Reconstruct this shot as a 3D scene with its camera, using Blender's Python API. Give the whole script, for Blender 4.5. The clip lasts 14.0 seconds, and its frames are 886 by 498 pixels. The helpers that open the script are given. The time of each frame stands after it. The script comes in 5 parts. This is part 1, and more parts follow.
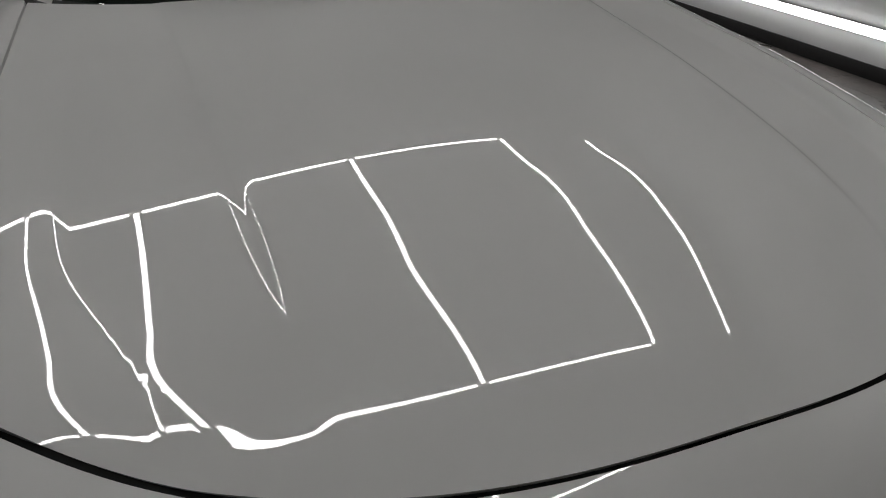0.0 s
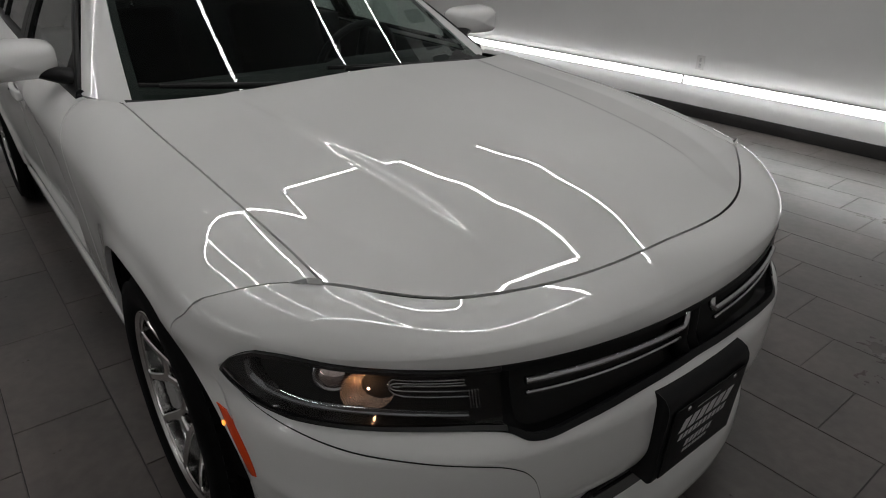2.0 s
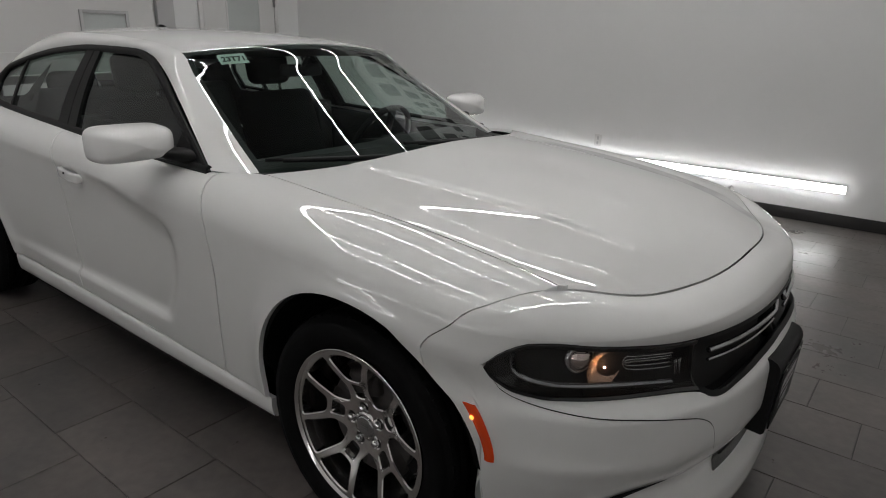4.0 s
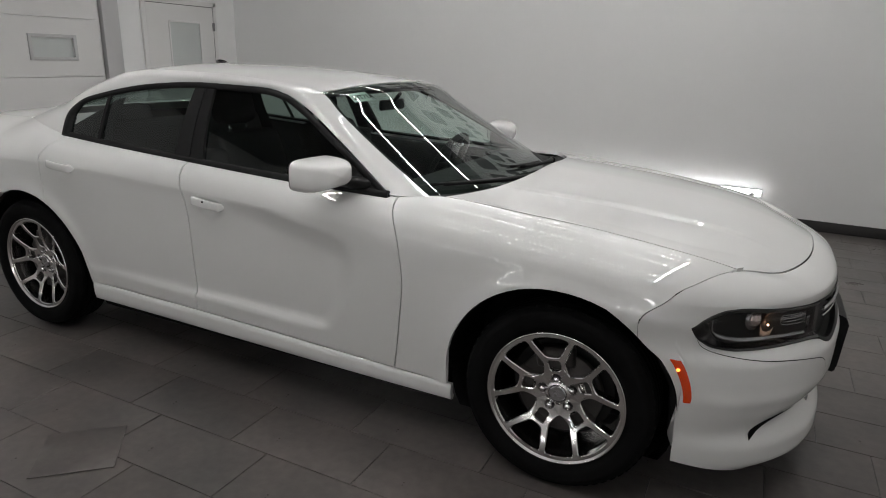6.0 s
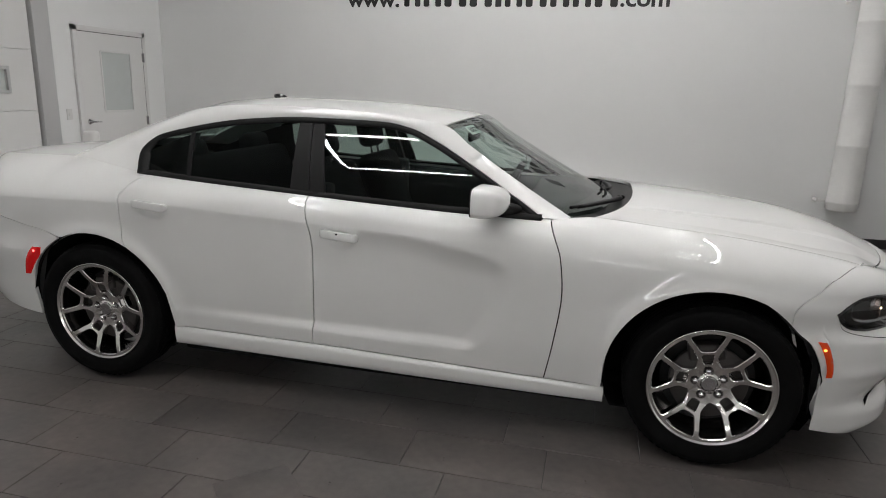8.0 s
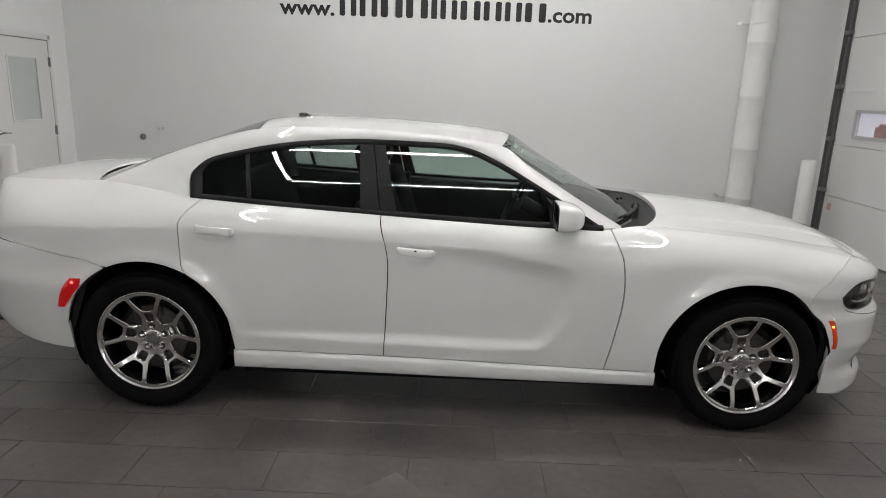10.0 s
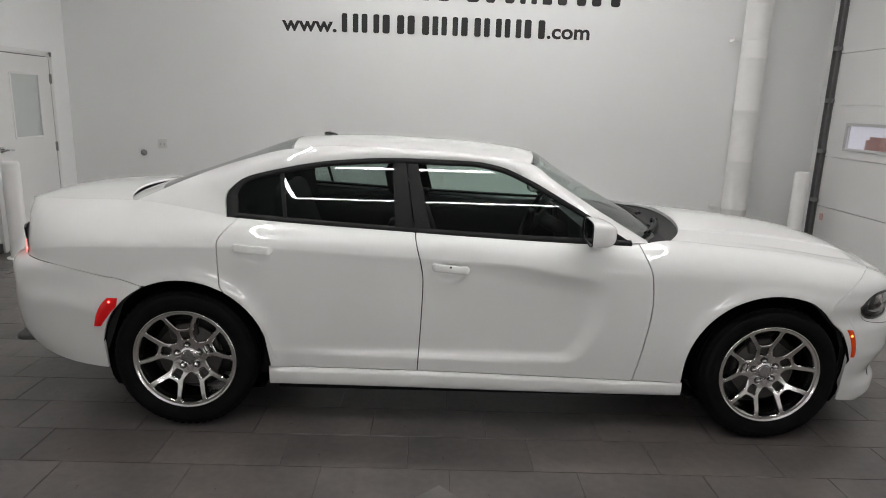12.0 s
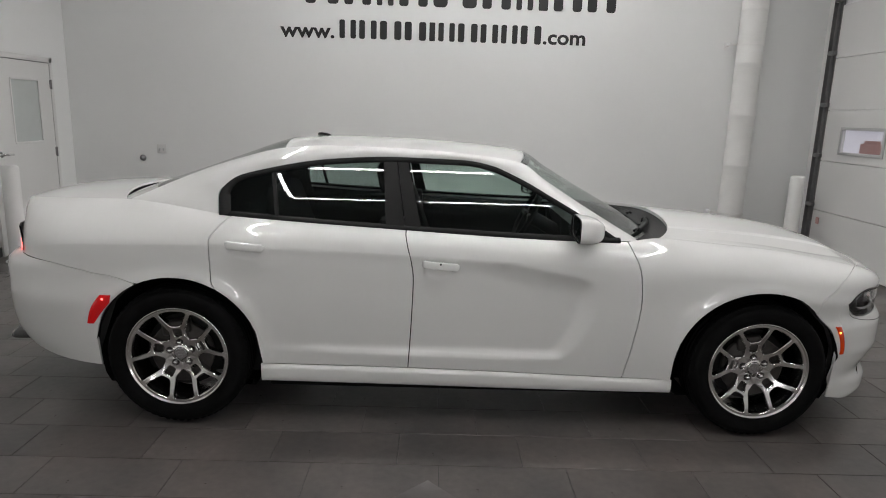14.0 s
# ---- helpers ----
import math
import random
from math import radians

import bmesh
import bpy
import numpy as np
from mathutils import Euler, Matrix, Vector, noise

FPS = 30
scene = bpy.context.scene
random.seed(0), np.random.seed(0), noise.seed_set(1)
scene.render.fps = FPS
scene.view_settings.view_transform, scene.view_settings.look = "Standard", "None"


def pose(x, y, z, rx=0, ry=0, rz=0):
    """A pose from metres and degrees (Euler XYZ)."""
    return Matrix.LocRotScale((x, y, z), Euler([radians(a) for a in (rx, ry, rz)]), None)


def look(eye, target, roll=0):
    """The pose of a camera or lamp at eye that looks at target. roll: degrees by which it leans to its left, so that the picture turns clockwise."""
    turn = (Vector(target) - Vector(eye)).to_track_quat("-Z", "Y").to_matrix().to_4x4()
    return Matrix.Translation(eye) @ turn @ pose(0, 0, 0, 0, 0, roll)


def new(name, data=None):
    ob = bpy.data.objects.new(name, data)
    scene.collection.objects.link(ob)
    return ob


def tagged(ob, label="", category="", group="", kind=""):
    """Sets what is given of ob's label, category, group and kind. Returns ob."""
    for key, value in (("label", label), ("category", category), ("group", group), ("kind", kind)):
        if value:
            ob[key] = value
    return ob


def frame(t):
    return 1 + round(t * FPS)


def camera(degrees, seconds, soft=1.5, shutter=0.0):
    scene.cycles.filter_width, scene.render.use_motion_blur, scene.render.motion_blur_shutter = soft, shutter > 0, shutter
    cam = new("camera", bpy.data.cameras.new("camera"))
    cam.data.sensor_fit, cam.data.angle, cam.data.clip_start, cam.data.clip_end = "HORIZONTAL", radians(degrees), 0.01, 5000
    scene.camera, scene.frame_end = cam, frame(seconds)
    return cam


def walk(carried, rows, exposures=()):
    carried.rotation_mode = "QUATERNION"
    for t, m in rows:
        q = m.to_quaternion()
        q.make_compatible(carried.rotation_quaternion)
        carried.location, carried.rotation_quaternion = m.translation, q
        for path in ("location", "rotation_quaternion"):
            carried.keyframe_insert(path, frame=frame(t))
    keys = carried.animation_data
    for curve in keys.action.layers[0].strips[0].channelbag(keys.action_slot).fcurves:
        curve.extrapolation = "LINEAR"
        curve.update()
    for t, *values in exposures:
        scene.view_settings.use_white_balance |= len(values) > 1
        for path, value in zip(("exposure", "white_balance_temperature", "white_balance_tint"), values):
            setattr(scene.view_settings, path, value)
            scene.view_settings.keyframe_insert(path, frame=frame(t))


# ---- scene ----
cam = camera(69.3, 14.0, soft=1.0)
EXPOSURES = ((0, -1.11), (0.5, -0.96), (1, -0.86), (2, -0.57), (4.5, -0.15), (5, -0.12), (5.5, 0.10), (6, 0.16), (7.5, 0.35), (10, 0.57), (12, 0.56), (12.5, 0.53), (13, 0.40), (14, 0.39))
PATH = [
    (0, (2.619, -0.446, 1.365), (1.033, 0.202, 0.280), 2.7),
    (0.5, (2.730, -0.598, 1.386), (1.266, 0.125, 0.300), 1.8),
    (1, (2.876, -0.773, 1.454), (1.440, 0.041, 0.358), 0.7),
    (1.2, (2.922, -0.842, 1.477), (1.502, 0.010, 0.388), 0.7),
    (1.5, (2.989, -0.980, 1.502), (1.576, -0.027, 0.486), 0.6),
    (2, (3.010, -1.177, 1.491), (1.622, -0.068, 0.618), 0.5),
    (4.5, (2.587, -2.261, 1.499), (1.487, -0.711, 0.877), 1.6),
    (5, (2.446, -2.513, 1.526), (1.417, -0.914, 0.907), 1.7),
    (5.5, (2.299, -2.819, 1.589), (1.377, -1.153, 0.977), 1.7),
    (6, (2.07, -2.999, 1.585), (1.232, -1.278, 1.004), 1.8),
    (6.5, (1.787, -3.196, 1.585), (1.049, -1.413, 1.057), 2.0),
    (7, (1.517, -3.451, 1.595), (0.868, -1.623, 1.107), 2.0),
    (7.5, (1.247, -3.546, 1.57), (0.69, -1.687, 1.086), 1.9),
    (9.8, (0.071, -3.928, 1.649), (0.032, -1.985, 1.177), 2.0),
    (10, (-0.003, -3.957, 1.667), (-0.023, -2.015, 1.192), 2.1),
    (10.5, (-0.17, -4.065, 1.71), (-0.168, -2.122, 1.237), 2.0),
    (11, (-0.259, -4.114, 1.71), (-0.23, -2.171, 1.238), 1.9),
    (11.5, (-0.272, -4.077, 1.703), (-0.233, -2.132, 1.239), 2.0),
    (12, (-0.268, -4.024, 1.703), (-0.232, -2.073, 1.262), 1.9),
    (12.5, (-0.258, -4.011, 1.695), (-0.225, -2.057, 1.269), 1.9),
    (13, (-0.235, -4.021, 1.691), (-0.203, -2.065, 1.272), 1.8),
    (13.5, (-0.215, -4.042, 1.687), (-0.186, -2.086, 1.27), 1.8),
    (14, (-0.206, -4.065, 1.654), (-0.177, -2.109, 1.24), 1.8),
]
walk(cam, [(t, look(eye, target, roll)) for t, eye, target, roll in PATH], exposures=EXPOSURES)

# ---- light and exposure ----
world = bpy.data.worlds.new("world")
scene.world = world
world.use_nodes = True
world.node_tree.nodes["Background"].inputs[0].default_value = (0.75, 0.85, 1.0, 1)
world.node_tree.nodes["Background"].inputs[1].default_value = 0.6
CEILING = 4.55
LED = 35.5

# ---- materials ----


def material(name, color, rough=0.5, metal=0.0, coat=0.0, spec=0.5, vary=0.0, scale=6.0, bump=0.0, bump_scale=200.0, emit=None, strength=0.0, rough_vary=0.0):
    m = bpy.data.materials.new(name)
    m.use_nodes = True
    n, l = m.node_tree.nodes, m.node_tree.links
    b = n["Principled BSDF"]
    b.inputs["Base Color"].default_value = (*color, 1)
    b.inputs["Roughness"].default_value = rough
    b.inputs["Metallic"].default_value = metal
    b.inputs["Specular IOR Level"].default_value = spec
    b.inputs["Coat Weight"].default_value = coat
    b.inputs["Coat Roughness"].default_value = 0.02
    if emit:
        b.inputs["Emission Color"].default_value = (*emit, 1)
        b.inputs["Emission Strength"].default_value = strength
    if vary or bump or rough_vary:
        co = n.new("ShaderNodeTexCoord")
    if vary or rough_vary:
        t1, t2 = n.new("ShaderNodeTexNoise"), n.new("ShaderNodeTexNoise")
        t1.inputs["Scale"].default_value, t2.inputs["Scale"].default_value = scale, scale * 14
        t1.inputs["Detail"].default_value = t2.inputs["Detail"].default_value = 4
        mix = n.new("ShaderNodeMath")
        mix.operation = "MULTIPLY_ADD"
        mix.inputs[1].default_value = 0.35
        l.new(co.outputs["Object"], t1.inputs["Vector"]), l.new(co.outputs["Object"], t2.inputs["Vector"])
        l.new(t2.outputs["Fac"], mix.inputs[0]), l.new(t1.outputs["Fac"], mix.inputs[2])
    if vary:
        r = n.new("ShaderNodeMapRange")
        r.inputs[1].default_value, r.inputs[2].default_value = 0.35, 1.0
        r.inputs[3].default_value, r.inputs[4].default_value = 1 - vary, 1 + vary
        v = n.new("ShaderNodeVectorMath")
        v.operation = "SCALE"
        v.inputs[0].default_value = color
        l.new(mix.outputs[0], r.inputs[0]), l.new(r.outputs[0], v.inputs["Scale"]), l.new(v.outputs[0], b.inputs["Base Color"])
    if rough_vary:
        r = n.new("ShaderNodeMapRange")
        r.inputs[1].default_value, r.inputs[2].default_value = 0.35, 1.0
        r.inputs[3].default_value, r.inputs[4].default_value = max(0, rough - rough_vary), rough + rough_vary
        l.new(mix.outputs[0], r.inputs[0]), l.new(r.outputs[0], b.inputs["Roughness"])
    if bump:
        t3, bp = n.new("ShaderNodeTexNoise"), n.new("ShaderNodeBump")
        t3.inputs["Scale"].default_value = bump_scale
        bp.inputs["Strength"].default_value, bp.inputs["Distance"].default_value = bump, 0.002
        l.new(co.outputs["Object"], t3.inputs["Vector"]), l.new(t3.outputs["Fac"], bp.inputs["Height"]), l.new(bp.outputs[0], b.inputs["Normal"])
    return m


def glass(name, tint, ior=1.5):
    """Thin glass: tinted see-through with a mirror gloss that grows towards grazing angles."""
    m = bpy.data.materials.new(name)
    m.use_nodes = True
    n, l = m.node_tree.nodes, m.node_tree.links
    n.remove(n["Principled BSDF"])
    out = n["Material Output"]
    tr, gl, mx, lw = n.new("ShaderNodeBsdfTransparent"), n.new("ShaderNodeBsdfGlossy"), n.new("ShaderNodeMixShader"), n.new("ShaderNodeLayerWeight")
    tr.inputs[0].default_value = (*tint, 1)
    gl.inputs["Roughness"].default_value = 0.0
    f0 = 1.7 * ((ior - 1) / (ior + 1)) ** 2
    lw.inputs[0].default_value = 0.5
    p, a = n.new("ShaderNodeMath"), n.new("ShaderNodeMath")
    p.operation, a.operation = "POWER", "MULTIPLY_ADD"
    p.inputs[1].default_value = 5.0
    a.inputs[1].default_value, a.inputs[2].default_value = 1 - f0, f0
    l.new(lw.outputs["Facing"], p.inputs[0]), l.new(p.outputs[0], a.inputs[0]), l.new(a.outputs[0], mx.inputs[0])
    l.new(tr.outputs[0], mx.inputs[1]), l.new(gl.outputs[0], mx.inputs[2]), l.new(mx.outputs[0], out.inputs[0])
    return m


PAINT = material("white_car_paint", (0.80, 0.80, 0.79), 0.6, coat=1.0, spec=0.2, vary=0.015, scale=3)
PAINT.node_tree.nodes["Principled BSDF"].inputs["Coat IOR"].default_value = 1.8
PAINT.node_tree.nodes["Principled BSDF"].inputs["Coat Roughness"].default_value = 0.008
GAP = material("dark_seam", (0.01, 0.01, 0.01), 0.8)
TRIM = material("satin_black_trim", (0.009, 0.009, 0.0095), 0.45, spec=0.2, bump=0.08, bump_scale=900)
GLOSSBLACK = material("gloss_black_plastic", (0.012, 0.012, 0.013), 0.12, coat=0.5)
RUBBER = material("tyre_rubber", (0.006, 0.006, 0.0062), 0.75, spec=0.06, vary=0.25, scale=14, bump=0.15, bump_scale=400)
ALLOY = material("polished_alloy", (0.72, 0.71, 0.70), 0.12, metal=1.0, vary=0.06, scale=20, rough_vary=0.05)
# darker copy of the alloy: shade inside the barrel is put into its colour
ALLOYSHADE = material("alloy_barrel_shade_in_colour", (0.27, 0.265, 0.26), 0.24, metal=1.0, vary=0.15, scale=9)
IRON = material("brake_iron", (0.055, 0.050, 0.048), 0.55, metal=0.5, vary=0.3, scale=18)
CHROME = material("chrome", (0.75, 0.75, 0.76), 0.07, metal=1.0)
SATIN = material("satin_chrome", (0.5, 0.5, 0.51), 0.25, metal=1.0)
SIDEGLASS = glass("tinted_side_glass", (0.66, 0.76, 0.72), 1.55)
BACKGLASS = glass("dark_tinted_glass", (0.52, 0.60, 0.57), 1.55)
SCREEN = glass("green_windscreen_glass", (0.74, 0.84, 0.80), 1.55)
LENS = glass("clear_lamp_lens", (0.9, 0.9, 0.9), 1.45)
AMBER = material("amber_lens", (0.50, 0.04, 0.006), 0.12, coat=0.6, emit=(1.0, 0.10, 0.01), strength=0.07)
AMBERLIT = material("lit_amber_bulb", (0.9, 0.3, 0.05), 0.3, emit=(1.0, 0.36, 0.06), strength=2.2)
REDLENS = material("red_lens", (0.35, 0.006, 0.008), 0.15, coat=0.6, emit=(1.0, 0.01, 0.01), strength=0.12)
REDLIT = material("lit_red_bulb", (0.9, 0.05, 0.05), 0.3, emit=(1.0, 0.08, 0.07), strength=4.0)
WARMLIT = material("lit_halogen_bulb", (1.0, 0.6, 0.3), 0.3, emit=(1.0, 0.50, 0.24), strength=190.0)
FABRIC = material("black_seat_fabric", (0.012, 0.012, 0.013), 0.9, spec=0.2, vary=0.2, scale=20, bump=0.3, bump_scale=700)
CABIN = material("dark_cabin_plastic", (0.013, 0.013, 0.014), 0.6, spec=0.25, vary=0.1, scale=8, bump=0.15, bump_scale=500)
HEADLINER = material("grey_headliner", (0.12, 0.12, 0.115), 0.9)
WALLPAINT = material("white_wall_paint", (0.81, 0.815, 0.81), 0.55, vary=0.02, scale=1.2, bump=0.06, bump_scale=160)
DOORPAINT = material("white_door_paint", (0.70, 0.695, 0.685), 0.4, vary=0.02, scale=2)
CEILPAINT = material("ceiling_paint", (0.15, 0.15, 0.15), 0.8, vary=0.03, scale=1.0)
BASEMAT = material("dark_rubber_baseboard", (0.028, 0.027, 0.027), 0.5, vary=0.1, scale=4)
LETTER = material("black_vinyl_lettering", (0.012, 0.012, 0.012), 0.35)
GREY = material("grey_steel", (0.22, 0.22, 0.22), 0.45, metal=0.6, vary=0.15, scale=10)
LIGHT = material("lit_led_diffuser", (1, 1, 1), 0.5, emit=(1.0, 0.982, 0.967), strength=LED)
FROST = material("frosted_pane", (0.55, 0.58, 0.57), 0.25, vary=0.04, scale=3)
STICKER = material("pale_green_sticker", (0.55, 0.66, 0.6), 0.5)
PLATETEXT = material("silver_print", (0.72, 0.72, 0.72), 0.4)
WALLLED = material("lit_wall_diffuser", (1, 1, 1), 0.5, emit=(0.985, 0.985, 0.98), strength=15.0)
# dimmer diffuser of the added south bars, out of view, filling the car's side
SOUTHFILL = material("added_south_fill_diffuser", (1, 1, 1), 0.5, emit=(0.985, 0.985, 0.98), strength=9.0)
STICKRED = material("red_white_label", (0.6, 0.35, 0.33), 0.5)


def tile_material():
    """Dark stone-look porcelain: cloudy tone, brownish drifts, tone shift from tile to tile."""
    m = material("dark_stone_tile", (0.085, 0.078, 0.074), 0.34, spec=0.5, bump=0.12, bump_scale=90, rough_vary=0.12, scale=2.2)
    n, l = m.node_tree.nodes, m.node_tree.links
    b = n["Principled BSDF"]
    geo, info = n.new("ShaderNodeNewGeometry"), n.new("ShaderNodeObjectInfo")
    a, c = n.new("ShaderNodeTexNoise"), n.new("ShaderNodeTexNoise")
    a.inputs["Scale"].default_value, a.inputs["Detail"].default_value = 2.1, 7
    c.inputs["Scale"].default_value, c.inputs["Detail"].default_value = 24, 5
    l.new(geo.outputs["Position"], a.inputs["Vector"]), l.new(geo.outputs["Position"], c.inputs["Vector"])
    r = n.new("ShaderNodeValToRGB")
    r.color_ramp.elements[0].position, r.color_ramp.elements[0].color = 0.30, (0.069, 0.0645, 0.063, 1)
    r.color_ramp.elements[1].position, r.color_ramp.elements[1].color = 0.72, (0.130, 0.112, 0.104, 1)
    l.new(a.outputs["Fac"], r.inputs[0])
    s1, s2, s3 = n.new("ShaderNodeMapRange"), n.new("ShaderNodeMapRange"), n.new("ShaderNodeMath")
    s1.inputs[1].default_value, s1.inputs[2].default_value, s1.inputs[3].default_value, s1.inputs[4].default_value = 0.3, 0.7, 0.88, 1.12
    s2.inputs[3].default_value, s2.inputs[4].default_value = 0.88, 1.14
    s3.operation = "MULTIPLY"
    l.new(c.outputs["Fac"], s1.inputs[0]), l.new(info.outputs["Random"], s2.inputs[0])
    l.new(s1.outputs[0], s3.inputs[0]), l.new(s2.outputs[0], s3.inputs[1])
    v = n.new("ShaderNodeVectorMath")
    v.operation = "SCALE"
    l.new(r.outputs[0], v.inputs[0]), l.new(s3.outputs[0], v.inputs["Scale"]), l.new(v.outputs[0], b.inputs["Base Color"])
    return m


TILEMAT = tile_material()

# ---- mesh helpers ----


def curve(*pts):
    """A smooth function through (x, value) knots; flat past its ends."""
    xs, ys = np.array([p[0] for p in pts], float), np.array([p[1] for p in pts], float)
    d = np.diff(ys) / np.diff(xs)
    m = np.concatenate(([d[0]], np.where(d[:-1] * d[1:] > 0, 2 * d[:-1] * d[1:] / np.where(d[:-1] + d[1:] == 0, 1, d[:-1] + d[1:]), 0), [d[-1]]))

    def f(x):
        x = np.clip(x, xs[0], xs[-1])
        i = np.clip(np.searchsorted(xs, x) - 1, 0, len(xs) - 2)
        h = xs[i + 1] - xs[i]
        t = (x - xs[i]) / h
        return (2 * t**3 - 3 * t**2 + 1) * ys[i] + (t**3 - 2 * t**2 + t) * h * m[i] + (3 * t**2 - 2 * t**3) * ys[i + 1] + (t**3 - t**2) * h * m[i + 1]

    return f


def spline(knots):
    """A smooth space curve through evenly numbered knots: t from 0 to 1."""
    k = np.array(knots, float)
    fs = [curve(*[(i / (len(k) - 1), v) for i, v in enumerate(k[:, a])]) for a in range(3)]
    return lambda t: np.array([f(t) for f in fs])


def smooth(a, b, x):
    t = np.clip((x - a) / (b - a), 0, 1)
    return t * t * (3 - 2 * t)


def part(name, bm, mat, parent=None, label=""):
    me = bpy.data.meshes.new(name)
    bm.to_mesh(me)
    bm.free()
    for m in mat if isinstance(mat, (list, tuple)) else [mat]:
        me.materials.append(m)
    ob = new(name, me)
    if parent:
        ob.parent = parent
    return tagged(ob, label)


def empty(name, x=0, y=0, z=0):
    ob = new(name)
    ob.empty_display_size = 0.1
    ob.location = (x, y, z)
    return ob


def grid(bm, P, flange=0.0, out=None, close=False, sides="lrtb"):
    """Quads over an array of points (rows, columns, 3); flange turns the named edges inwards as thickness."""
    P = np.asarray(P, float)
    r, c = P.shape[:2]
    du, dv = np.gradient(P, axis=1), np.gradient(P, axis=0)
    N = np.cross(du, dv)
    L = np.linalg.norm(N, axis=2, keepdims=True)
    N = N / np.where(L < 1e-12, 1, L)
    flip = False
    if out is not None:
        mid = N.reshape(-1, 3).mean(0)
        flip = np.dot(mid, np.array(out)) < 0
    elif (N * (P - P.reshape(-1, 3).mean(0))).sum() < 0:
        flip = True
    if flip:
        N = -N
    V = [[bm.verts.new(P[i, j]) for j in range(c)] for i in range(r)]

    def quad(a, b, d, e):
        try:
            f = bm.faces.new((e, d, b, a) if flip else (a, b, d, e))
            f.smooth = True
            return f
        except ValueError:
            return None

    for i in range(r - 1):
        for j in range(c - 1 + bool(close)):
            k = (j + 1) % c
            quad(V[i][j], V[i][k], V[i + 1][k], V[i + 1][j])
    if flange:
        def strip(path):
            inner = [bm.verts.new(P[i, j] - N[min(max(i, 1), r - 2), min(max(j, 1), c - 2)] * flange) for i, j in path]
            for (a, b), va, vb in zip(zip(path[:-1], path[1:]), inner[:-1], inner[1:]):
                A, B = V[a[0]][a[1]], V[b[0]][b[1]]
                f = quad(A, va, vb, B)
                if f:
                    f.smooth = False
                e = bm.edges.get((A, B))
                if e:
                    e.smooth = False
        if "b" in sides:
            strip([(0, j) for j in range(c)])
        if "t" in sides:
            strip([(r - 1, j) for j in range(c)][::-1])
        if "l" in sides:
            strip([(i, 0) for i in range(r)][::-1])
        if "r" in sides:
            strip([(i, c - 1) for i in range(r)])
    return V


def box(bm, x0, x1, y0, y1, z0, z1, bevel=0.0, m=None, seg=2):
    vs = [bm.verts.new((x, y, z)) for z in (z0, z1) for y in (y0, y1) for x in (x0, x1)]
    fs = [bm.faces.new([vs[i] for i in q]) for q in ((0, 2, 3, 1), (4, 5, 7, 6), (0, 1, 5, 4), (2, 6, 7, 3), (0, 4, 6, 2), (1, 3, 7, 5))]
    if bevel:
        es = list({e for f in fs for e in f.edges})
        res = bmesh.ops.bevel(bm, geom=es, offset=bevel, segments=seg, affect="EDGES", profile=0.5, clamp_overlap=True)
        vs = list({v for f in res["faces"] for v in f.verts} | {v for v in vs if v.is_valid})
        for v in vs:
            for f in v.link_faces:
                f.smooth = True
    if m:
        bmesh.ops.transform(bm, matrix=m, verts=[v for v in vs if v.is_valid])
    return vs


def lathe(bm, profile, n=48, sharp=()):
    """Turn (radius, height) points about the z axis."""
    P = np.array([[(r * math.cos(a), r * math.sin(a), h) for a in np.linspace(0, 2 * math.pi, n, endpoint=False)] for r, h in profile])
    V = grid(bm, P, close=True)
    for i in sharp:
        for j in range(n):
            e = bm.edges.get((V[i][j], V[i][(j + 1) % n]))
            if e:
                e.smooth = False
    return V


def tube(bm, pts, r, n=10, caps=True):
    """A round bar along points; r may be one radius or one for each point."""
    pts = [Vector(p) for p in pts]
    rr = [r] * len(pts) if isinstance(r, (int, float)) else list(r)
    rows = []
    for i, p in enumerate(pts):
        d = (pts[min(i + 1, len(pts) - 1)] - pts[max(i - 1, 0)]).normalized()
        a = d.orthogonal().normalized() if i == 0 else (a - d * a.dot(d)).normalized()
        b = d.cross(a)
        rows.append([bm.verts.new(p + (a * math.cos(k * 2 * math.pi / n) + b * math.sin(k * 2 * math.pi / n)) * rr[i]) for k in range(n)])
    for A, B in zip(rows[:-1], rows[1:]):
        for k in range(n):
            bm.faces.new((A[k], A[(k + 1) % n], B[(k + 1) % n], B[k])).smooth = True
    if caps:
        bm.faces.new(rows[0][::-1]), bm.faces.new(rows[-1])


def bar(bm, pts, widths, depth, up=Vector((0, 0, 1)), chamfer=0.25, flare=1.25):
    """A flat bar along points with chamfered top edges, its top at the points."""
    rows = []
    pts = [Vector(p) for p in pts]
    for i, p in enumerate(pts):
        d = (pts[min(i + 1, len(pts) - 1)] - pts[max(i - 1, 0)]).normalized()
        s = d.cross(up).normalized()
        w = widths[i] / 2
        c = w * chamfer
        rows.append([bm.verts.new(p + s * a + up * b) for a, b in ((-w * flare, -depth), (-w, -c), (-w + c, 0), (w - c, 0), (w, -c), (w * flare, -depth))])
    for A, B in zip(rows[:-1], rows[1:]):
        for k in range(6):
            bm.faces.new((A[k], A[(k + 1) % 6], B[(k + 1) % 6], B[k]))
    bm.faces.new(rows[0][::-1]), bm.faces.new(rows[-1])


def mirrored(P, s):
    P = np.array(P, float)
    P[..., 1] *= s
    return P


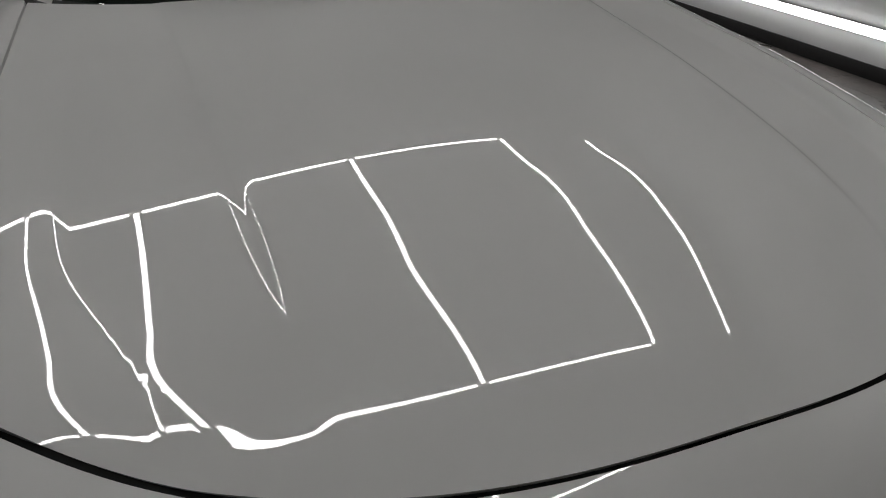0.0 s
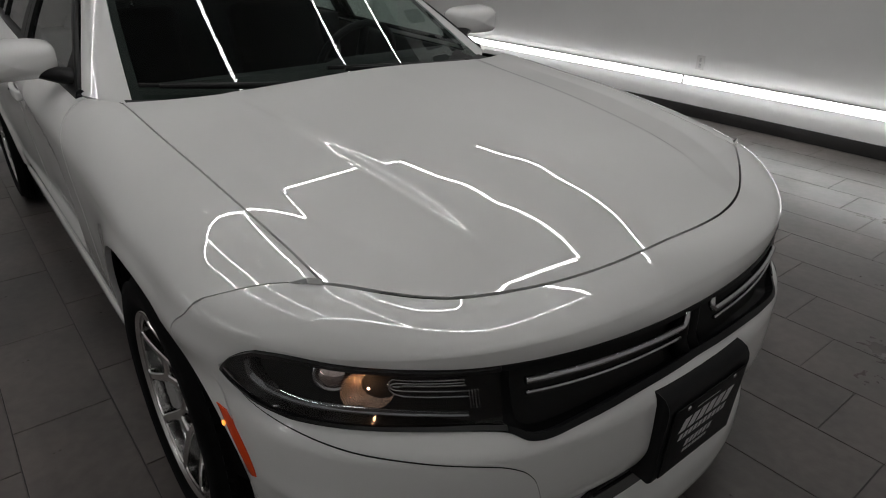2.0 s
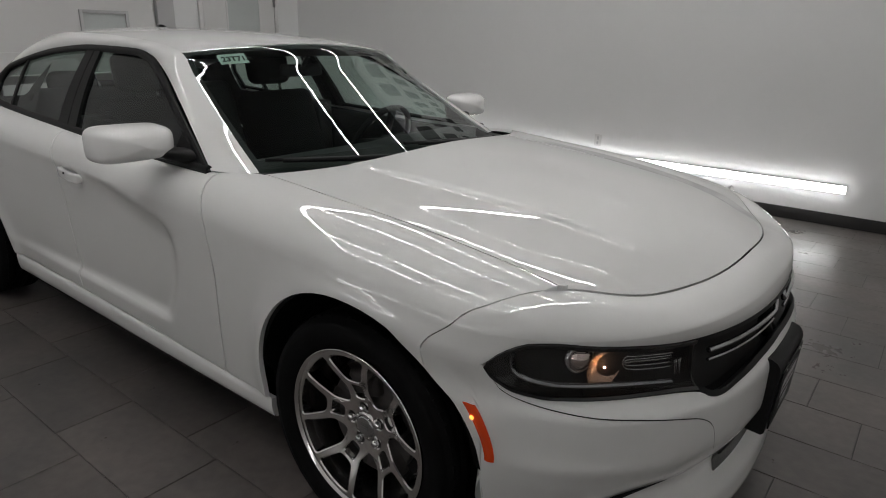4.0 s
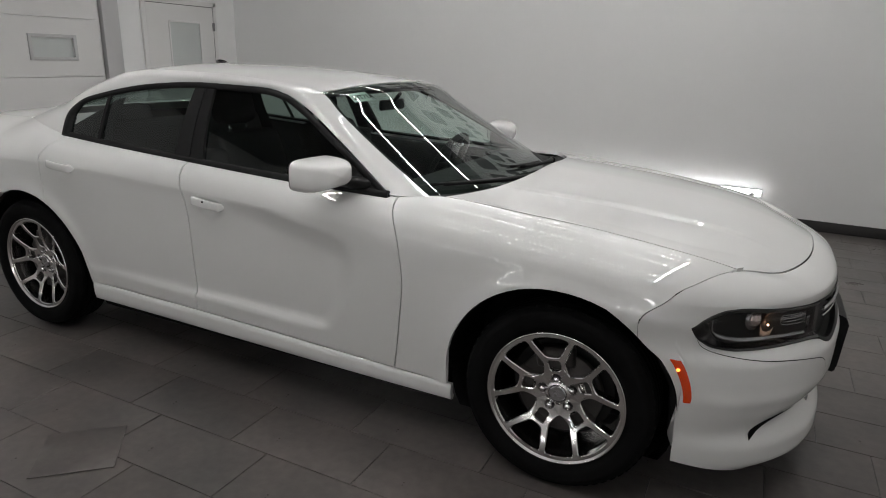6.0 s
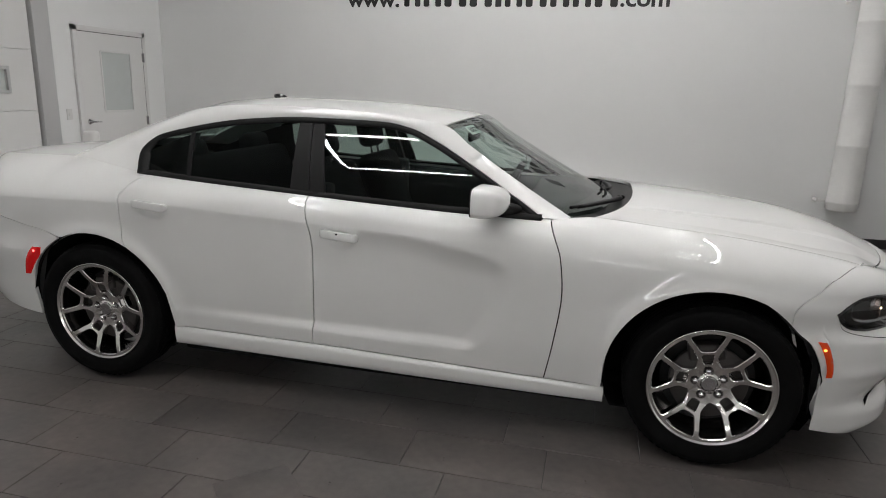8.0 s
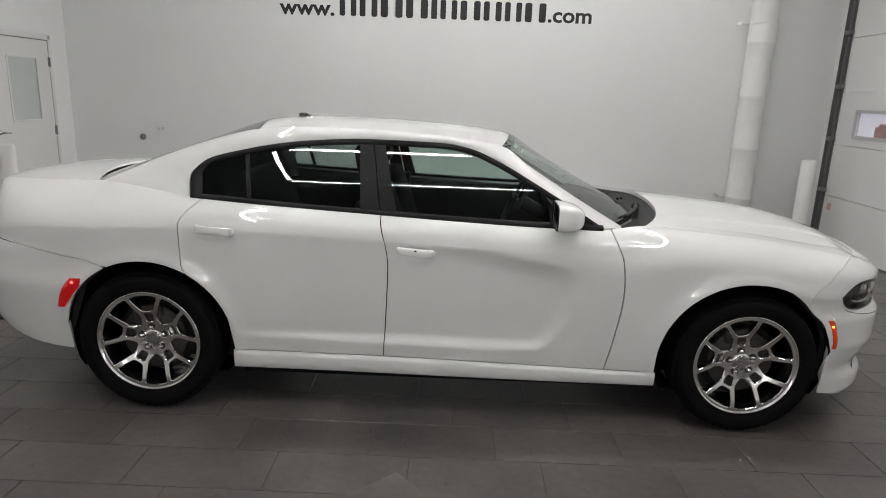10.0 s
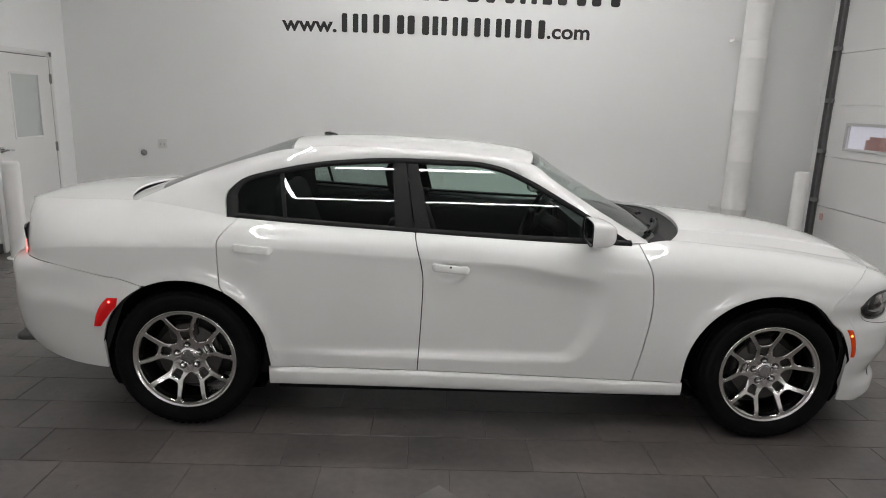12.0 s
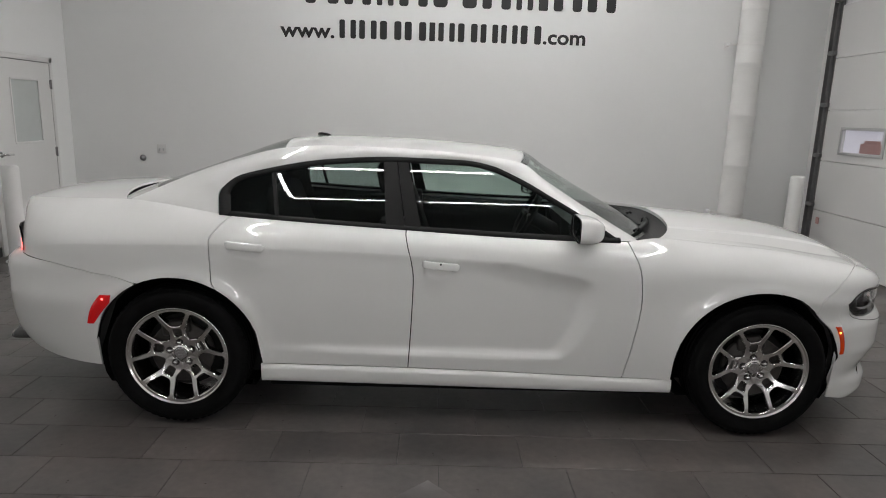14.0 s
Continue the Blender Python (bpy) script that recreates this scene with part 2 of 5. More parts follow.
def ball(bm, c, r, sx=1, sy=1, sz=1, n=10):
    res = bmesh.ops.create_uvsphere(bm, u_segments=n * 2, v_segments=n, radius=r)
    for v in res["verts"]:
        v.co = Vector((v.co.x * sx, v.co.y * sy, v.co.z * sz)) + Vector(c)
        for f in v.link_faces:
            f.smooth = True

# ---- room ----
WALL_Y, LEFT_X, RIGHT_X, BACK_Y = 4.25, -4.84, 4.60, -5.3


def slab(name, x0, x1, y0, y1, z0, z1, mat, label, category="wall"):
    bm = bmesh.new()
    box(bm, x0, x1, y0, y1, z0, z1)
    return tagged(part(name, bm, mat, label=label), category=category, kind="structure")


floor = slab("floor", LEFT_X - 0.2, RIGHT_X + 0.2, BACK_Y - 0.2, WALL_Y + 0.2, -0.3, -0.004, BASEMAT, "dark grout bed under large grey floor tiles", "floor")
slab("ceiling", LEFT_X - 0.2, RIGHT_X + 0.2, BACK_Y - 0.2, WALL_Y + 0.2, CEILING, CEILING + 0.2, CEILPAINT, "plain dark grey showroom ceiling", "ceiling")
slab("wall_north", LEFT_X - 0.2, RIGHT_X + 0.2, WALL_Y, WALL_Y + 0.2, 0, CEILING, WALLPAINT, "smooth white painted showroom wall with lettering")
slab("wall_west", LEFT_X - 0.2, LEFT_X, BACK_Y, WALL_Y, 0, CEILING, WALLPAINT, "white painted wall with a white door")
slab("wall_east", RIGHT_X, RIGHT_X + 0.2, BACK_Y, WALL_Y, 0, CEILING, WALLPAINT, "white painted wall beside the garage door")
# never in view: placed near so that it bounces light onto the car's side
slab("wall_south", LEFT_X - 0.2, RIGHT_X + 0.2, BACK_Y - 0.2, BACK_Y, 0, CEILING, WALLPAINT, "plain white wall, unseen behind the viewer, set close to bounce light")

# ceiling lights: four long rows of LED profiles closed by a row at each end
LX0, LX1, LYS = -1.90, 2.53, (-3.45, -2.08, 0.25, 2.1)


def led_profile(x0, y0, x1, y1, z=CEILING - 0.05, w=0.044, h=0.045):
    fx = empty("linear_light", (x0 + x1) / 2, (y0 + y1) / 2, z)
    l, a = math.hypot(x1 - x0, y1 - y0), math.atan2(y1 - y0, x1 - x0)
    fx.rotation_euler = (0, 0, a)
    bm = bmesh.new()
    box(bm, -l / 2, l / 2, -w / 2 - 0.006, w / 2 + 0.006, 0.004, h, 0.003)
    part("housing", bm, SATIN, fx)
    bm = bmesh.new()
    box(bm, -l / 2 + 0.004, l / 2 - 0.004, -w / 2, w / 2, -0.004, 0.0035, 0.002)
    part("diffuser", bm, LIGHT, fx, "lit white diffuser")
    return tagged(fx, "slim lit LED light bar on the ceiling", "ceiling light", group="ceiling light bars")


for y in LYS:
    for k in range(3):
        l = (LX1 - LX0) / 3
        led_profile(LX0 + l * k, y, LX0 + l * (k + 1), y)
for k in range(3):  # one more row by the lettered wall, on its own
    l = (LX1 - LX0) / 3
    led_profile(LX0 + l * k, 3.50, LX0 + l * (k + 1), 3.50)
for x in (LX0, LX1):
    for a, b in zip(LYS[:-1], LYS[1:]):
        m = (a + b) / 2
        led_profile(x, a + 0.05, x, m)
        led_profile(x, m, x, b - 0.05)

# ---- the car: surfaces ----
X0, X1 = -1.85, 1.70  # where the sides start to wrap round the tail and the nose
UC = X1 + 0.55  # hood corner
HOODC, HOODF = 2.078, 2.326

hood_y = curve((0.9, 0.757), (0.99, 0.755), (1.5, 0.745), (2.07, 0.712))
hood_mid = curve((0.6, 1.117), (0.99, 1.100), (1.5, 1.068), (1.79, 1.042), (1.95, 1.020), (2.08, 0.989), (2.20, 0.950), (2.326, 0.894))
hood_edge = curve((0.6, 1.06), (0.99, 1.045), (1.5, 1.012), (1.85, 0.964), (2.08, 0.915), (2.20, 0.846), (2.326, 0.777))
crease = curve((0.95, 0.50), (1.30, 0.462), (1.66, 0.432), (1.89, 0.409), (2.11, 0.384), (2.31, 0.36))
FACET = 0.022
valley = curve((1.60, 0.640), (1.75, 0.635), (1.90, 0.620), (2.06, 0.565), (2.18, 0.520), (2.32, 0.47))
valley_fall = curve((1.15, 0.0), (1.45, 0.018), (1.75, 0.030), (2.06, 0.043), (2.2, 0.042), (2.32, 0.02))


def hood_z(x, y):
    """Height of the hood and cowl at a place in plan: crowned, with a raised middle between two creases."""
    a = np.abs(y) / 0.75
    z = hood_mid(x) - (hood_mid(x) - hood_edge(x)) * np.where(a < 0.55, a**1.75, 0.351 + 1.118 * (a - 0.55)) / 0.854
    d = np.abs(y) - crease(x)
    lift = smooth(1.0, 1.35, x) * (1 - smooth(1.95, 2.26, x))
    drop = np.clip(d / FACET, 0, 1)
    z = z - 0.0075 * lift * drop
    # outside the crease it falls to a valley line, then lies flatter towards the fender
    s, a, b, w = np.abs(y), crease(x) + FACET, valley(x), np.maximum(hood_y(x), valley(x) + 0.08)
    deep = valley_fall(x) * (b - a)
    return z - np.where(s < a, 0, np.where(s < b, valley_fall(x) * (s - a), deep * np.clip(1 - (s - b) / (w - b), 0, 1) ** 2))


belt_z = curve((-1.40, 1.115), (-1.314, 1.108), (-0.36, 1.060), (0.478, 1.034), (0.80, 1.030))
wide = curve((-2.3, 0.905), (-1.85, 0.925), (-1.4, 0.928), (-0.6, 0.918), (0.3, 0.915), (1.0, 0.917), (1.5, 0.925), (1.7, 0.915))
round_z = curve((-2.6, 0.90), (-1.85, 0.97), (-1.3, 0.98), (-0.4, 0.945), (0.8, 0.90), (1.3, 0.875), (1.7, 0.845), (1.95, 0.83), (2.3, 0.828), (3.4, 0.835))
sill_z = curve((-1.2, 0.335), (-0.32, 0.328), (0.82, 0.303), (1.2, 0.297))
nose_x = curve((0.10, 2.34), (0.15, 2.39), (0.20, 2.455), (0.26, 2.45), (0.33, 2.385), (0.42, 2.440), (0.49, 2.464), (0.55, 2.466), (0.61, 2.466), (0.645, 2.455), (0.68, 2.430), (0.74, 2.427), (0.80, 2.425), (0.85, 2.410), (0.95, 2.39))
nose_n = curve((0.30, 2.42), (0.50, 2.5), (0.61, 2.46), (0.66, 2.28), (0.78, 2.25), (0.83, 2.42))
tail_x = curve((0.25, -2.46), (0.33, -2.51), (0.40, -2.58), (0.47, -2.62), (0.56, -2.63), (0.70, -2.62), (0.78, -2.625), (0.84, -2.60), (0.875, -2.51), (0.90, -2.505), (1.0, -2.52), (1.06, -2.555), (1.1, -2.57))
ARCH = ((1.505, 0.375, 0.433), (-1.522, 0.372, 0.432))


HANDLES = ((-1.152, 0.971), (-0.168, 0.892))
scallop_top = curve((-1.4, 1.0), (-0.335, 0.985), (0.05, 0.940), (0.35, 0.888), (0.50, 0.862), (0.66, 0.815))


def lower_w(x, z):
    """Half width of the side at a height below the shoulder: tuck-under, sill and door scallop."""
    zw = round_z(x)
    k = np.clip((zw - z) / 0.62, 0, 1.3)
    y = wide(x) - 0.052 * k**2.0 - 0.006 * smooth(0.05, 0.35, k)
    # scallop in the doors: crisp under its upper line, hooked at the front, fading rearwards
    top, low = scallop_top(x), 0.412 + 0.012 * smooth(-0.3, -1.0, x)
    hook = 0.655 - 0.9 * np.maximum(0, 0.74 - z) ** 2 * 1.6 - 3.0 * np.maximum(0, z - 0.80) ** 2
    deep = (1 - (1 - np.clip((top + 0.003 - z) / 0.105, 0, 1)) ** 2) * (1 - smooth(hook - 0.11, hook + 0.01, x)) * (1 - (1 - np.clip((z - low + 0.008) / 0.045, 0, 1)) ** 2)
    y = y - 0.021 * deep * smooth(-1.2, 0.0, x) - 0.006 * deep * smooth(-1.3, -0.9, x)
    # bowls behind the handles
    for hx, hz in HANDLES:
        y = y - 0.017 * np.maximum(0, 1 - ((x - hx) / 0.072) ** 2 - ((z - hz + 0.012) / 0.044) ** 2) ** 0.8 * (1 - smooth(zw - 0.025, zw - 0.003, z))
    # flared wheel arches
    for cx, cz, r in ARCH:
        d = np.hypot(x - cx, (z - cz))
        y = y + 0.014 * np.exp(-(((d - r) / 0.05) ** 2))
    return y


def plan(u, w, z):
    """Place in plan along the wrap, for a half width at one height."""
    if u > X1:
        n = float(nose_n(z))
        th = min(u - X1, math.pi / 2)
        return X1 + (float(nose_x(z)) - X1) * math.sin(th) ** (2 / n), w * max(math.cos(th), 0) ** (2 / n)
    if u < X0:
        th = min(X0 - u, math.pi / 2)
        return X0 + (float(tail_x(z)) - X0) * math.sin(th) ** (2 / 3.0), w * max(math.cos(th), 0) ** (2 / 3.0)
    return u, w


DECK = 0.70
deck_z = curve((0, 1.150), (0.15, 1.146), (0.5, 1.134), (0.8, 1.118), (1, 1.108))


def top_edge(u):
    """The upper border of the wrapped side: hood line, window sill, C-pillar foot, boot lid."""
    if u > UC:
        k = (u - UC) / (X1 + math.pi / 2 - UC)
        y = 0.712 * math.cos(k * math.pi / 2)
        x = HOODF - (HOODF - HOODC) * (y / 0.712) ** 2.45
        return x, y, float(hood_z(x, y))
    if u > X1:
        x = X1 + (HOODC - X1) * (u - X1) / (UC - X1)
        return x, float(hood_y(x)), float(hood_z(x, hood_y(x)))
    if u > 0.765:
        k, y = float(smooth(0.765, 1.0, u)), float(hood_y(max(u, 0.9)))
        return u, 0.812 * (1 - k) + y * k, float(belt_z(u)) * (1 - k) + k * float(hood_z(u, y))
    if u > -1.314:
        return u, 0.812 - 0.034 * float(smooth(-0.4, -1.314, u)), float(belt_z(u))
    if u > X0:
        k = (u + 1.314) / (X0 + 1.314)
        h = math.sin(math.pi * k)
        return u, 0.778 + (0.60 - 0.778) * k + 0.030 * h, 1.108 + 0.042 * k + 0.012 * h
    k = (X0 - u) / (math.pi / 2)
    y = 0.60 * math.cos(k * math.pi / 2) ** 0.42 if k < 1 else 0.0
    return X0 - DECK * math.sin(k * math.pi / 2) ** 0.62, y, float(deck_z(k))


def side_point(u, z):
    x, _ = plan(u, 0.9, z)
    w = float(lower_w(min(max(u, X0), X1), z))
    if u > X1:  # soft ridge round the bumper, low on the corner
        w += 0.009 * math.exp(-(((z - 0.470) / 0.030) ** 2)) * float(smooth(1.95, 2.2, u))
    return (*plan(u, w, z), z)


def shoulder(u, q):
    """Point on the rounding from the widest height (q = 0) to the top edge (q = 1)."""
    zw = float(round_z(u))
    a, e = np.array(side_point(u, zw)), np.array(top_edge(u))
    f = q * math.pi / 2 * 0.93
    kx, kz = (1 - math.cos(f)) / (1 - math.cos(math.pi / 2 * 0.93)), math.sin(f) / math.sin(math.pi / 2 * 0.93)
    m = 0.08 + 0.16 * float(smooth(2.15, 2.5, u)) + 0.30 * float(smooth(2.55, 2.95, u)) + 0.35 * float(smooth(-1.25, -1.5, u)) - 0.27 * float(smooth(X0, X0 - 0.3, u))
    kx, kz = kx + (q - kx) * m, kz + (q - kz) * m
    return np.array([a[0] + (e[0] - a[0]) * kx, a[1] + (e[1] - a[1]) * kx, a[2] + (e[2] - a[2]) * kz])


def arch_z(u):
    z = -1.0
    u = plan(u, 0.9, 0.5)[0]
    for cx, cz, r in ARCH:
        rx = r * 1.05 if u > cx > 0 else r
        if abs(u - cx) < rx:
            z = max(z, cz + r * math.sqrt(1 - ((u - cx) / rx) ** 2))
    return z


def panel(us, low, high, left=None, right=None, rows=22, q1=1.0):
    """Points of a body panel over columns us, from height low(u) to high(u) (None: over the shoulder to the top edge).
    left and right: slanted shut lines, as functions of height."""
    us = np.array(us, float)
    t = (us - us[0]) / (us[-1] - us[0])
    nlow = rows if high else int(rows * 0.62)

    def height(i, u):
        z0, z1 = low(u), (high(u) if high else float(round_z(u)))
        return z0 + (z1 - z0) * i / nlow if i <= nlow else z1 + (top_edge(u)[2] - z1) * math.sin((i - nlow) / max(rows - nlow, 1) * math.pi / 2)

    def border(line, u, i):
        for _ in range(14):
            u += 0.5 * (line(height(i, u), max(0.0, (i - nlow) / max(rows - nlow, 1))) - u)
        return u

    wl, wr = np.maximum(0, 1 - t * 3) ** 1.5, np.maximum(0, 1 - (1 - t) * 2.2) ** 1.5
    out = []
    for i in range(rows + 1):
        a = border(left, us[0], i) - us[0] if left else 0
        b = border(right, us[-1], i) - us[-1] if right else 0
        row = []
        for u in us + a * wl + b * wr:
            row.append(side_point(u, height(i, u)) if i <= nlow else shoulder(u, q1 * (i - nlow) / (rows - nlow)))
        out.append(row)
    return np.array(out)


def between(a, b, n):
    return list(np.linspace(a, b, n))


def arch_columns(cx, r, lo, hi, n=30):
    """Column places that follow a wheel arch evenly round its curve."""
    full = [cx - r * math.cos(math.pi * k / n) for k in range(n + 1)]
    return [u for u in full if lo < u < hi]


door_front = curve((0.30, 0.817), (0.50, 0.850), (0.72, 0.872), (0.88, 0.855), (1.03, 0.800))
door_mid = curve((0.30, -0.327), (0.60, -0.312), (0.81, -0.306), (1.05, -0.350))
door_rear = curve((0.30, -1.10), (0.56, -1.20), (0.70, -1.28), (0.80, -1.327), (1.0, -1.33), (1.06, -1.30), (1.11, -1.25))
wing_low, wing_top = curve((0.60, 1.80), (0.742, 1.801), (0.835, 1.885)), curve((0, 1.885), (0.19, 1.925), (0.37, 2.0), (0.555, 2.077), (0.64, 2.112), (0.93, 2.23), (1, UC))


def wing_line(z, q):
    """Shut line between fender and bumper: up from the arch, then in to the hood corner."""
    return float(wing_top(q)) if q > 0 else float(wing_low(z))



bumper_rear = curve((0.60, -1.80), (0.757, -1.79))
lamp_top = curve((2.020, 0.741), (2.036, 0.757), (2.08, 0.786), (2.15, 0.816), (2.24, 0.822), (2.37, 0.815), (2.516, 0.807), (2.685, 0.796), (2.84, 0.792), (3.05, 0.789), (X1 + math.pi / 2, 0.786))
lamp_low = curve((2.020, 0.741), (2.036, 0.715), (2.065, 0.695), (2.105, 0.677), (2.155, 0.668), (2.22, 0.662), (2.5, 0.663), (2.63, 0.660), (2.745, 0.650), (2.79, 0.634), (2.83, 0.629), (2.95, 0.640), (3.10, 0.652), (X1 + math.pi / 2, 0.657))
chin_z = curve((1.9, 0.215), (2.2, 0.175), (2.5, 0.148), (X1 + math.pi / 2, 0.155))
tail_low = curve((-3.42, 0.42), (-2.6, 0.38), (-2.2, 0.33), (-1.9, 0.30))
G = 0.0028  # half a shut gap

outer_line = spline(((0.90, 0.705, 1.015), (0.73, 0.675, 1.11), (0.55, 0.642, 1.215), (0.38, 0.607, 1.32), (0.25, 0.578, 1.405), (0.0, 0.562, 1.440), (-0.43, 0.55, 1.463), (-0.75, 0.548, 1.466), (-1.02, 0.55, 1.446), (-1.30, 0.530, 1.374), (-1.56, 0.520, 1.280), (-1.85, 0.60, 1.150)))
inner_line = spline(((0.763, 0.815, 1.036), (0.595, 0.761, 1.136), (0.418, 0.703, 1.235), (0.237, 0.647, 1.33), (0.083, 0.612, 1.390), (-0.071, 0.597, 1.412), (-0.443, 0.594, 1.417), (-0.777, 0.606, 1.397), (-1.076, 0.636, 1.346), (-1.265, 0.668, 1.288), (-1.327, 0.718, 1.205), (-1.314, 0.778, 1.108)))
T_TOP, T_REAR = 4 / 11, 8 / 11


def glass_y(z, x=0.0):
    """Half width of the side glass at a height: leaning in, slightly bowed."""
    return 0.806 - 0.59 * (z - 1.06) + 0.016 * math.sin(min(max((z - 1.04) / 0.37, 0), 1) * math.pi)


def roof_row(t, n, bow, crown):
    """A row of points across the car between the two outer lines."""
    x, y, z = outer_line(t)
    out = []
    for a in np.linspace(-1, 1, n):
        b = 1 - a * a
        out.append((x + bow * b, y * a, z + crown * b))
    return out


# ---- the car: parts ----
car = tagged(empty("car"), "white four-door sedan with black window trim parked on the tiles", "car")


def paint_panel(name, P, s, parent=car, label="", flange=0.016, sides="lrtb", mat=PAINT):
    bm = bmesh.new()
    grid(bm, mirrored(P, s), flange, out=(0, s, 0.3), sides=sides)
    return part(name, bm, mat, parent, label)


def side_body(s):
    # front fender
    us = between(0.83, 1.06, 9) + arch_columns(1.505, 0.433, 1.062, 1.79) + [1.79]
    P = panel(us, lambda u: max(float(sill_z(u)), arch_z(u)), None, left=lambda z, q: float(door_front(z)) + G, right=lambda z, q: wing_line(z, q) - G, rows=30)
    paint_panel("front_fender", P, s)
    # doors
    P = panel(between(-0.32, 0.83, 76), lambda u: float(sill_z(u)), None, left=lambda z, q: float(door_mid(z)) + G, right=lambda z, q: float(door_front(z)) - G, rows=64)
    paint_panel("front_door", P, s, label="white door with a pressed scallop")
    us = between(-1.10, -0.33, 60)
    P = panel(us, lambda u: max(float(sill_z(u)), arch_z(u)), None, left=lambda z, q: float(door_rear(z)) + G, right=lambda z, q: float(door_mid(z)) - G, rows=64)
    paint_panel("rear_door", P, s, label="white door with a pressed scallop")
    # quarter panel with its C-pillar foot
    us = [X0 - k for k in (1.35, 1.25, 1.1, 0.95, 0.8, 0.65, 0.5, 0.38, 0.28, 0.2, 0.13, 0.08, 0.04, 0.015)] + between(X0, -1.722, 5) + arch_columns(-1.522, 0.432, -1.718, -1.20)
    join = curve((-3.2, 0.874), (-2.43, 0.872), (-2.116, 0.862), (-1.943, 0.836), (-1.85, 0.807), (-1.753, 0.780), (-1.715, 0.768))
    P = panel(us, lambda u: max(float(join(u)) if u < -1.719 else 0, arch_z(u)), None, right=lambda z, q: float(door_rear(z)) - G, rows=28)
    paint_panel("quarter_panel", P, s, sides="lrb")
    # rear bumper
    us = [X0 - math.pi / 2 * k for k in (1, 0.93, 0.86, 0.79, 0.72, 0.65, 0.58, 0.51, 0.44, 0.37, 0.3, 0.23, 0.17, 0.12, 0.08, 0.06, 0.045, 0.035, 0.027, 0.02, 0.014, 0.009, 0.004)] + between(X0, -1.722, 9)
    P = panel(us, lambda u: max(float(tail_low(u)), arch_z(u)), lambda u: float(join(u)) - 0.0035, rows=22)
    paint_panel("rear_bumper", P, s)
    # pillars and roof rail
    rows = []
    for k in np.linspace(0, 1, 9):
        row = []
        for t in np.linspace(0, 1, 90):
            a, b = inner_line(t), outer_line(t)
            p = a + (b - a) * k
            p[1] += 0.016 * math.sin(math.pi * k) * (1 + 0.875 * smooth(0.7, 0.95, t))
            p[2] += (0.004 + 0.008 * float(smooth(0.66, 0.8, t))) * math.sin(math.pi * k)
            row.append(p)
        rows.append(row)
    paint_panel("roof_side_pillar", np.array(rows), s, sides="tbl")
    # sill
    bm = bmesh.new()
    us = between(-1.102, 1.086, 60)
    prof = ((0.0, -0.004), (0.03, 0.0), (0.3, 0.0015), (0.62, -0.001), (0.9, -0.007), (0.96, -0.012), (1.0, -0.028))
    rows = []
    for k, d in prof:
        rows.append([(u, (lower_w(0.3, 0.34) + 0.002 + d), (float(sill_z(u)) - 0.004) * (1 - k) + k * (0.215 + 0.012 * smooth(0.8, -1.1, u))) for u in us])
    grid(bm, mirrored(rows, s), 0.02, out=(0, s, 0))
    part("side_sill", bm, PAINT, car, "white painted sill panel")


def inner_shell(s):
    """Dark structure behind the shut gaps."""
    bm = bmesh.new()
    us = between(X0 - 1.3, X0, 14) + between(X0 + 0.02, 1.68, 90) + between(1.70, 3.2, 26)
    low = lambda u: max(0.34 if u < 1.95 else 0.24, arch_z(u) + 0.012)
    P = panel(us, low, None, rows=14)
    c = np.array([0, 0, 0.62])
    Q = P.copy()
    Q[..., 1] -= 0.026
    Q[..., 0] *= 0.985
    Q[..., 2] -= 0.012 * (P[..., 2] > 0.9)
    grid(bm, mirrored(Q, s), 0, out=(0, s, 0))
    part("inner_body", bm, GAP, car)


def hood():
    bm = bmesh.new()
    half = list(np.linspace(0, 1, 22)) + [1.5, 2.0] + list(np.linspace(2, 3, 30)[1:])
    cols = [-c for c in half[:0:-1]] + half
    rows = []
    for i in range(81):
        k = i / 80
        row = []
        for c in cols:
            # plan: side lines, curved front edge, gently bowed rear edge
            x, b, sg = 1.5, abs(c), 1 if c >= 0 else -1
            for _ in range(6):
                e, w = float(crease(x)), float(hood_y(x)) - 0.005
                y = e * b if b <= 1 else e + FACET * (b - 1) if b <= 2 else e + FACET + (w - e - FACET) * (b - 2)
                a = y / w
                xr = 0.985 + 0.182 * (1 - a**3.0)
                xf0 = HOODF - (HOODF - HOODC) * a**2.45 - 0.005
                x = xr + (xf0 - xr) * k
            row.append((x, sg * y, float(hood_z(x, y))))
        rows.append(row)
    grid(bm, rows, 0.018, out=(0, 0, 1))
    return part("hood", bm, PAINT, car, "white hood with a raised middle")


def fascia(s):
    """Painted front bumper half: above and below the lamps and grille."""
    us = between(1.885, X1 + math.pi / 2, 60)
    bm = bmesh.new()
    P = panel(us, lambda u: float(lamp_top(u)), None, left=lambda z, q: wing_line(z, q) + G, rows=20)
    grid(bm, mirrored(P, s), 0.016, out=(0.6, s, 0.3), sides="lbt")
    us = sorted(set(between(1.80, 2.02, 26) + between(2.02, X1 + math.pi / 2, 52)))
    P = panel(us, lambda u: max(float(chin_z(u)), arch_z(u)), lambda u: float(lamp_low(u)), rows=34)
    grid(bm, mirrored(P, s), 0.016, out=(0.6, s, 0), sides="lbt")
    part("front_bumper", bm, PAINT, car, "white front bumper cover")


for s in (-1, 1):
    side_body(s)
    inner_shell(s)
    fascia(s)
hood()

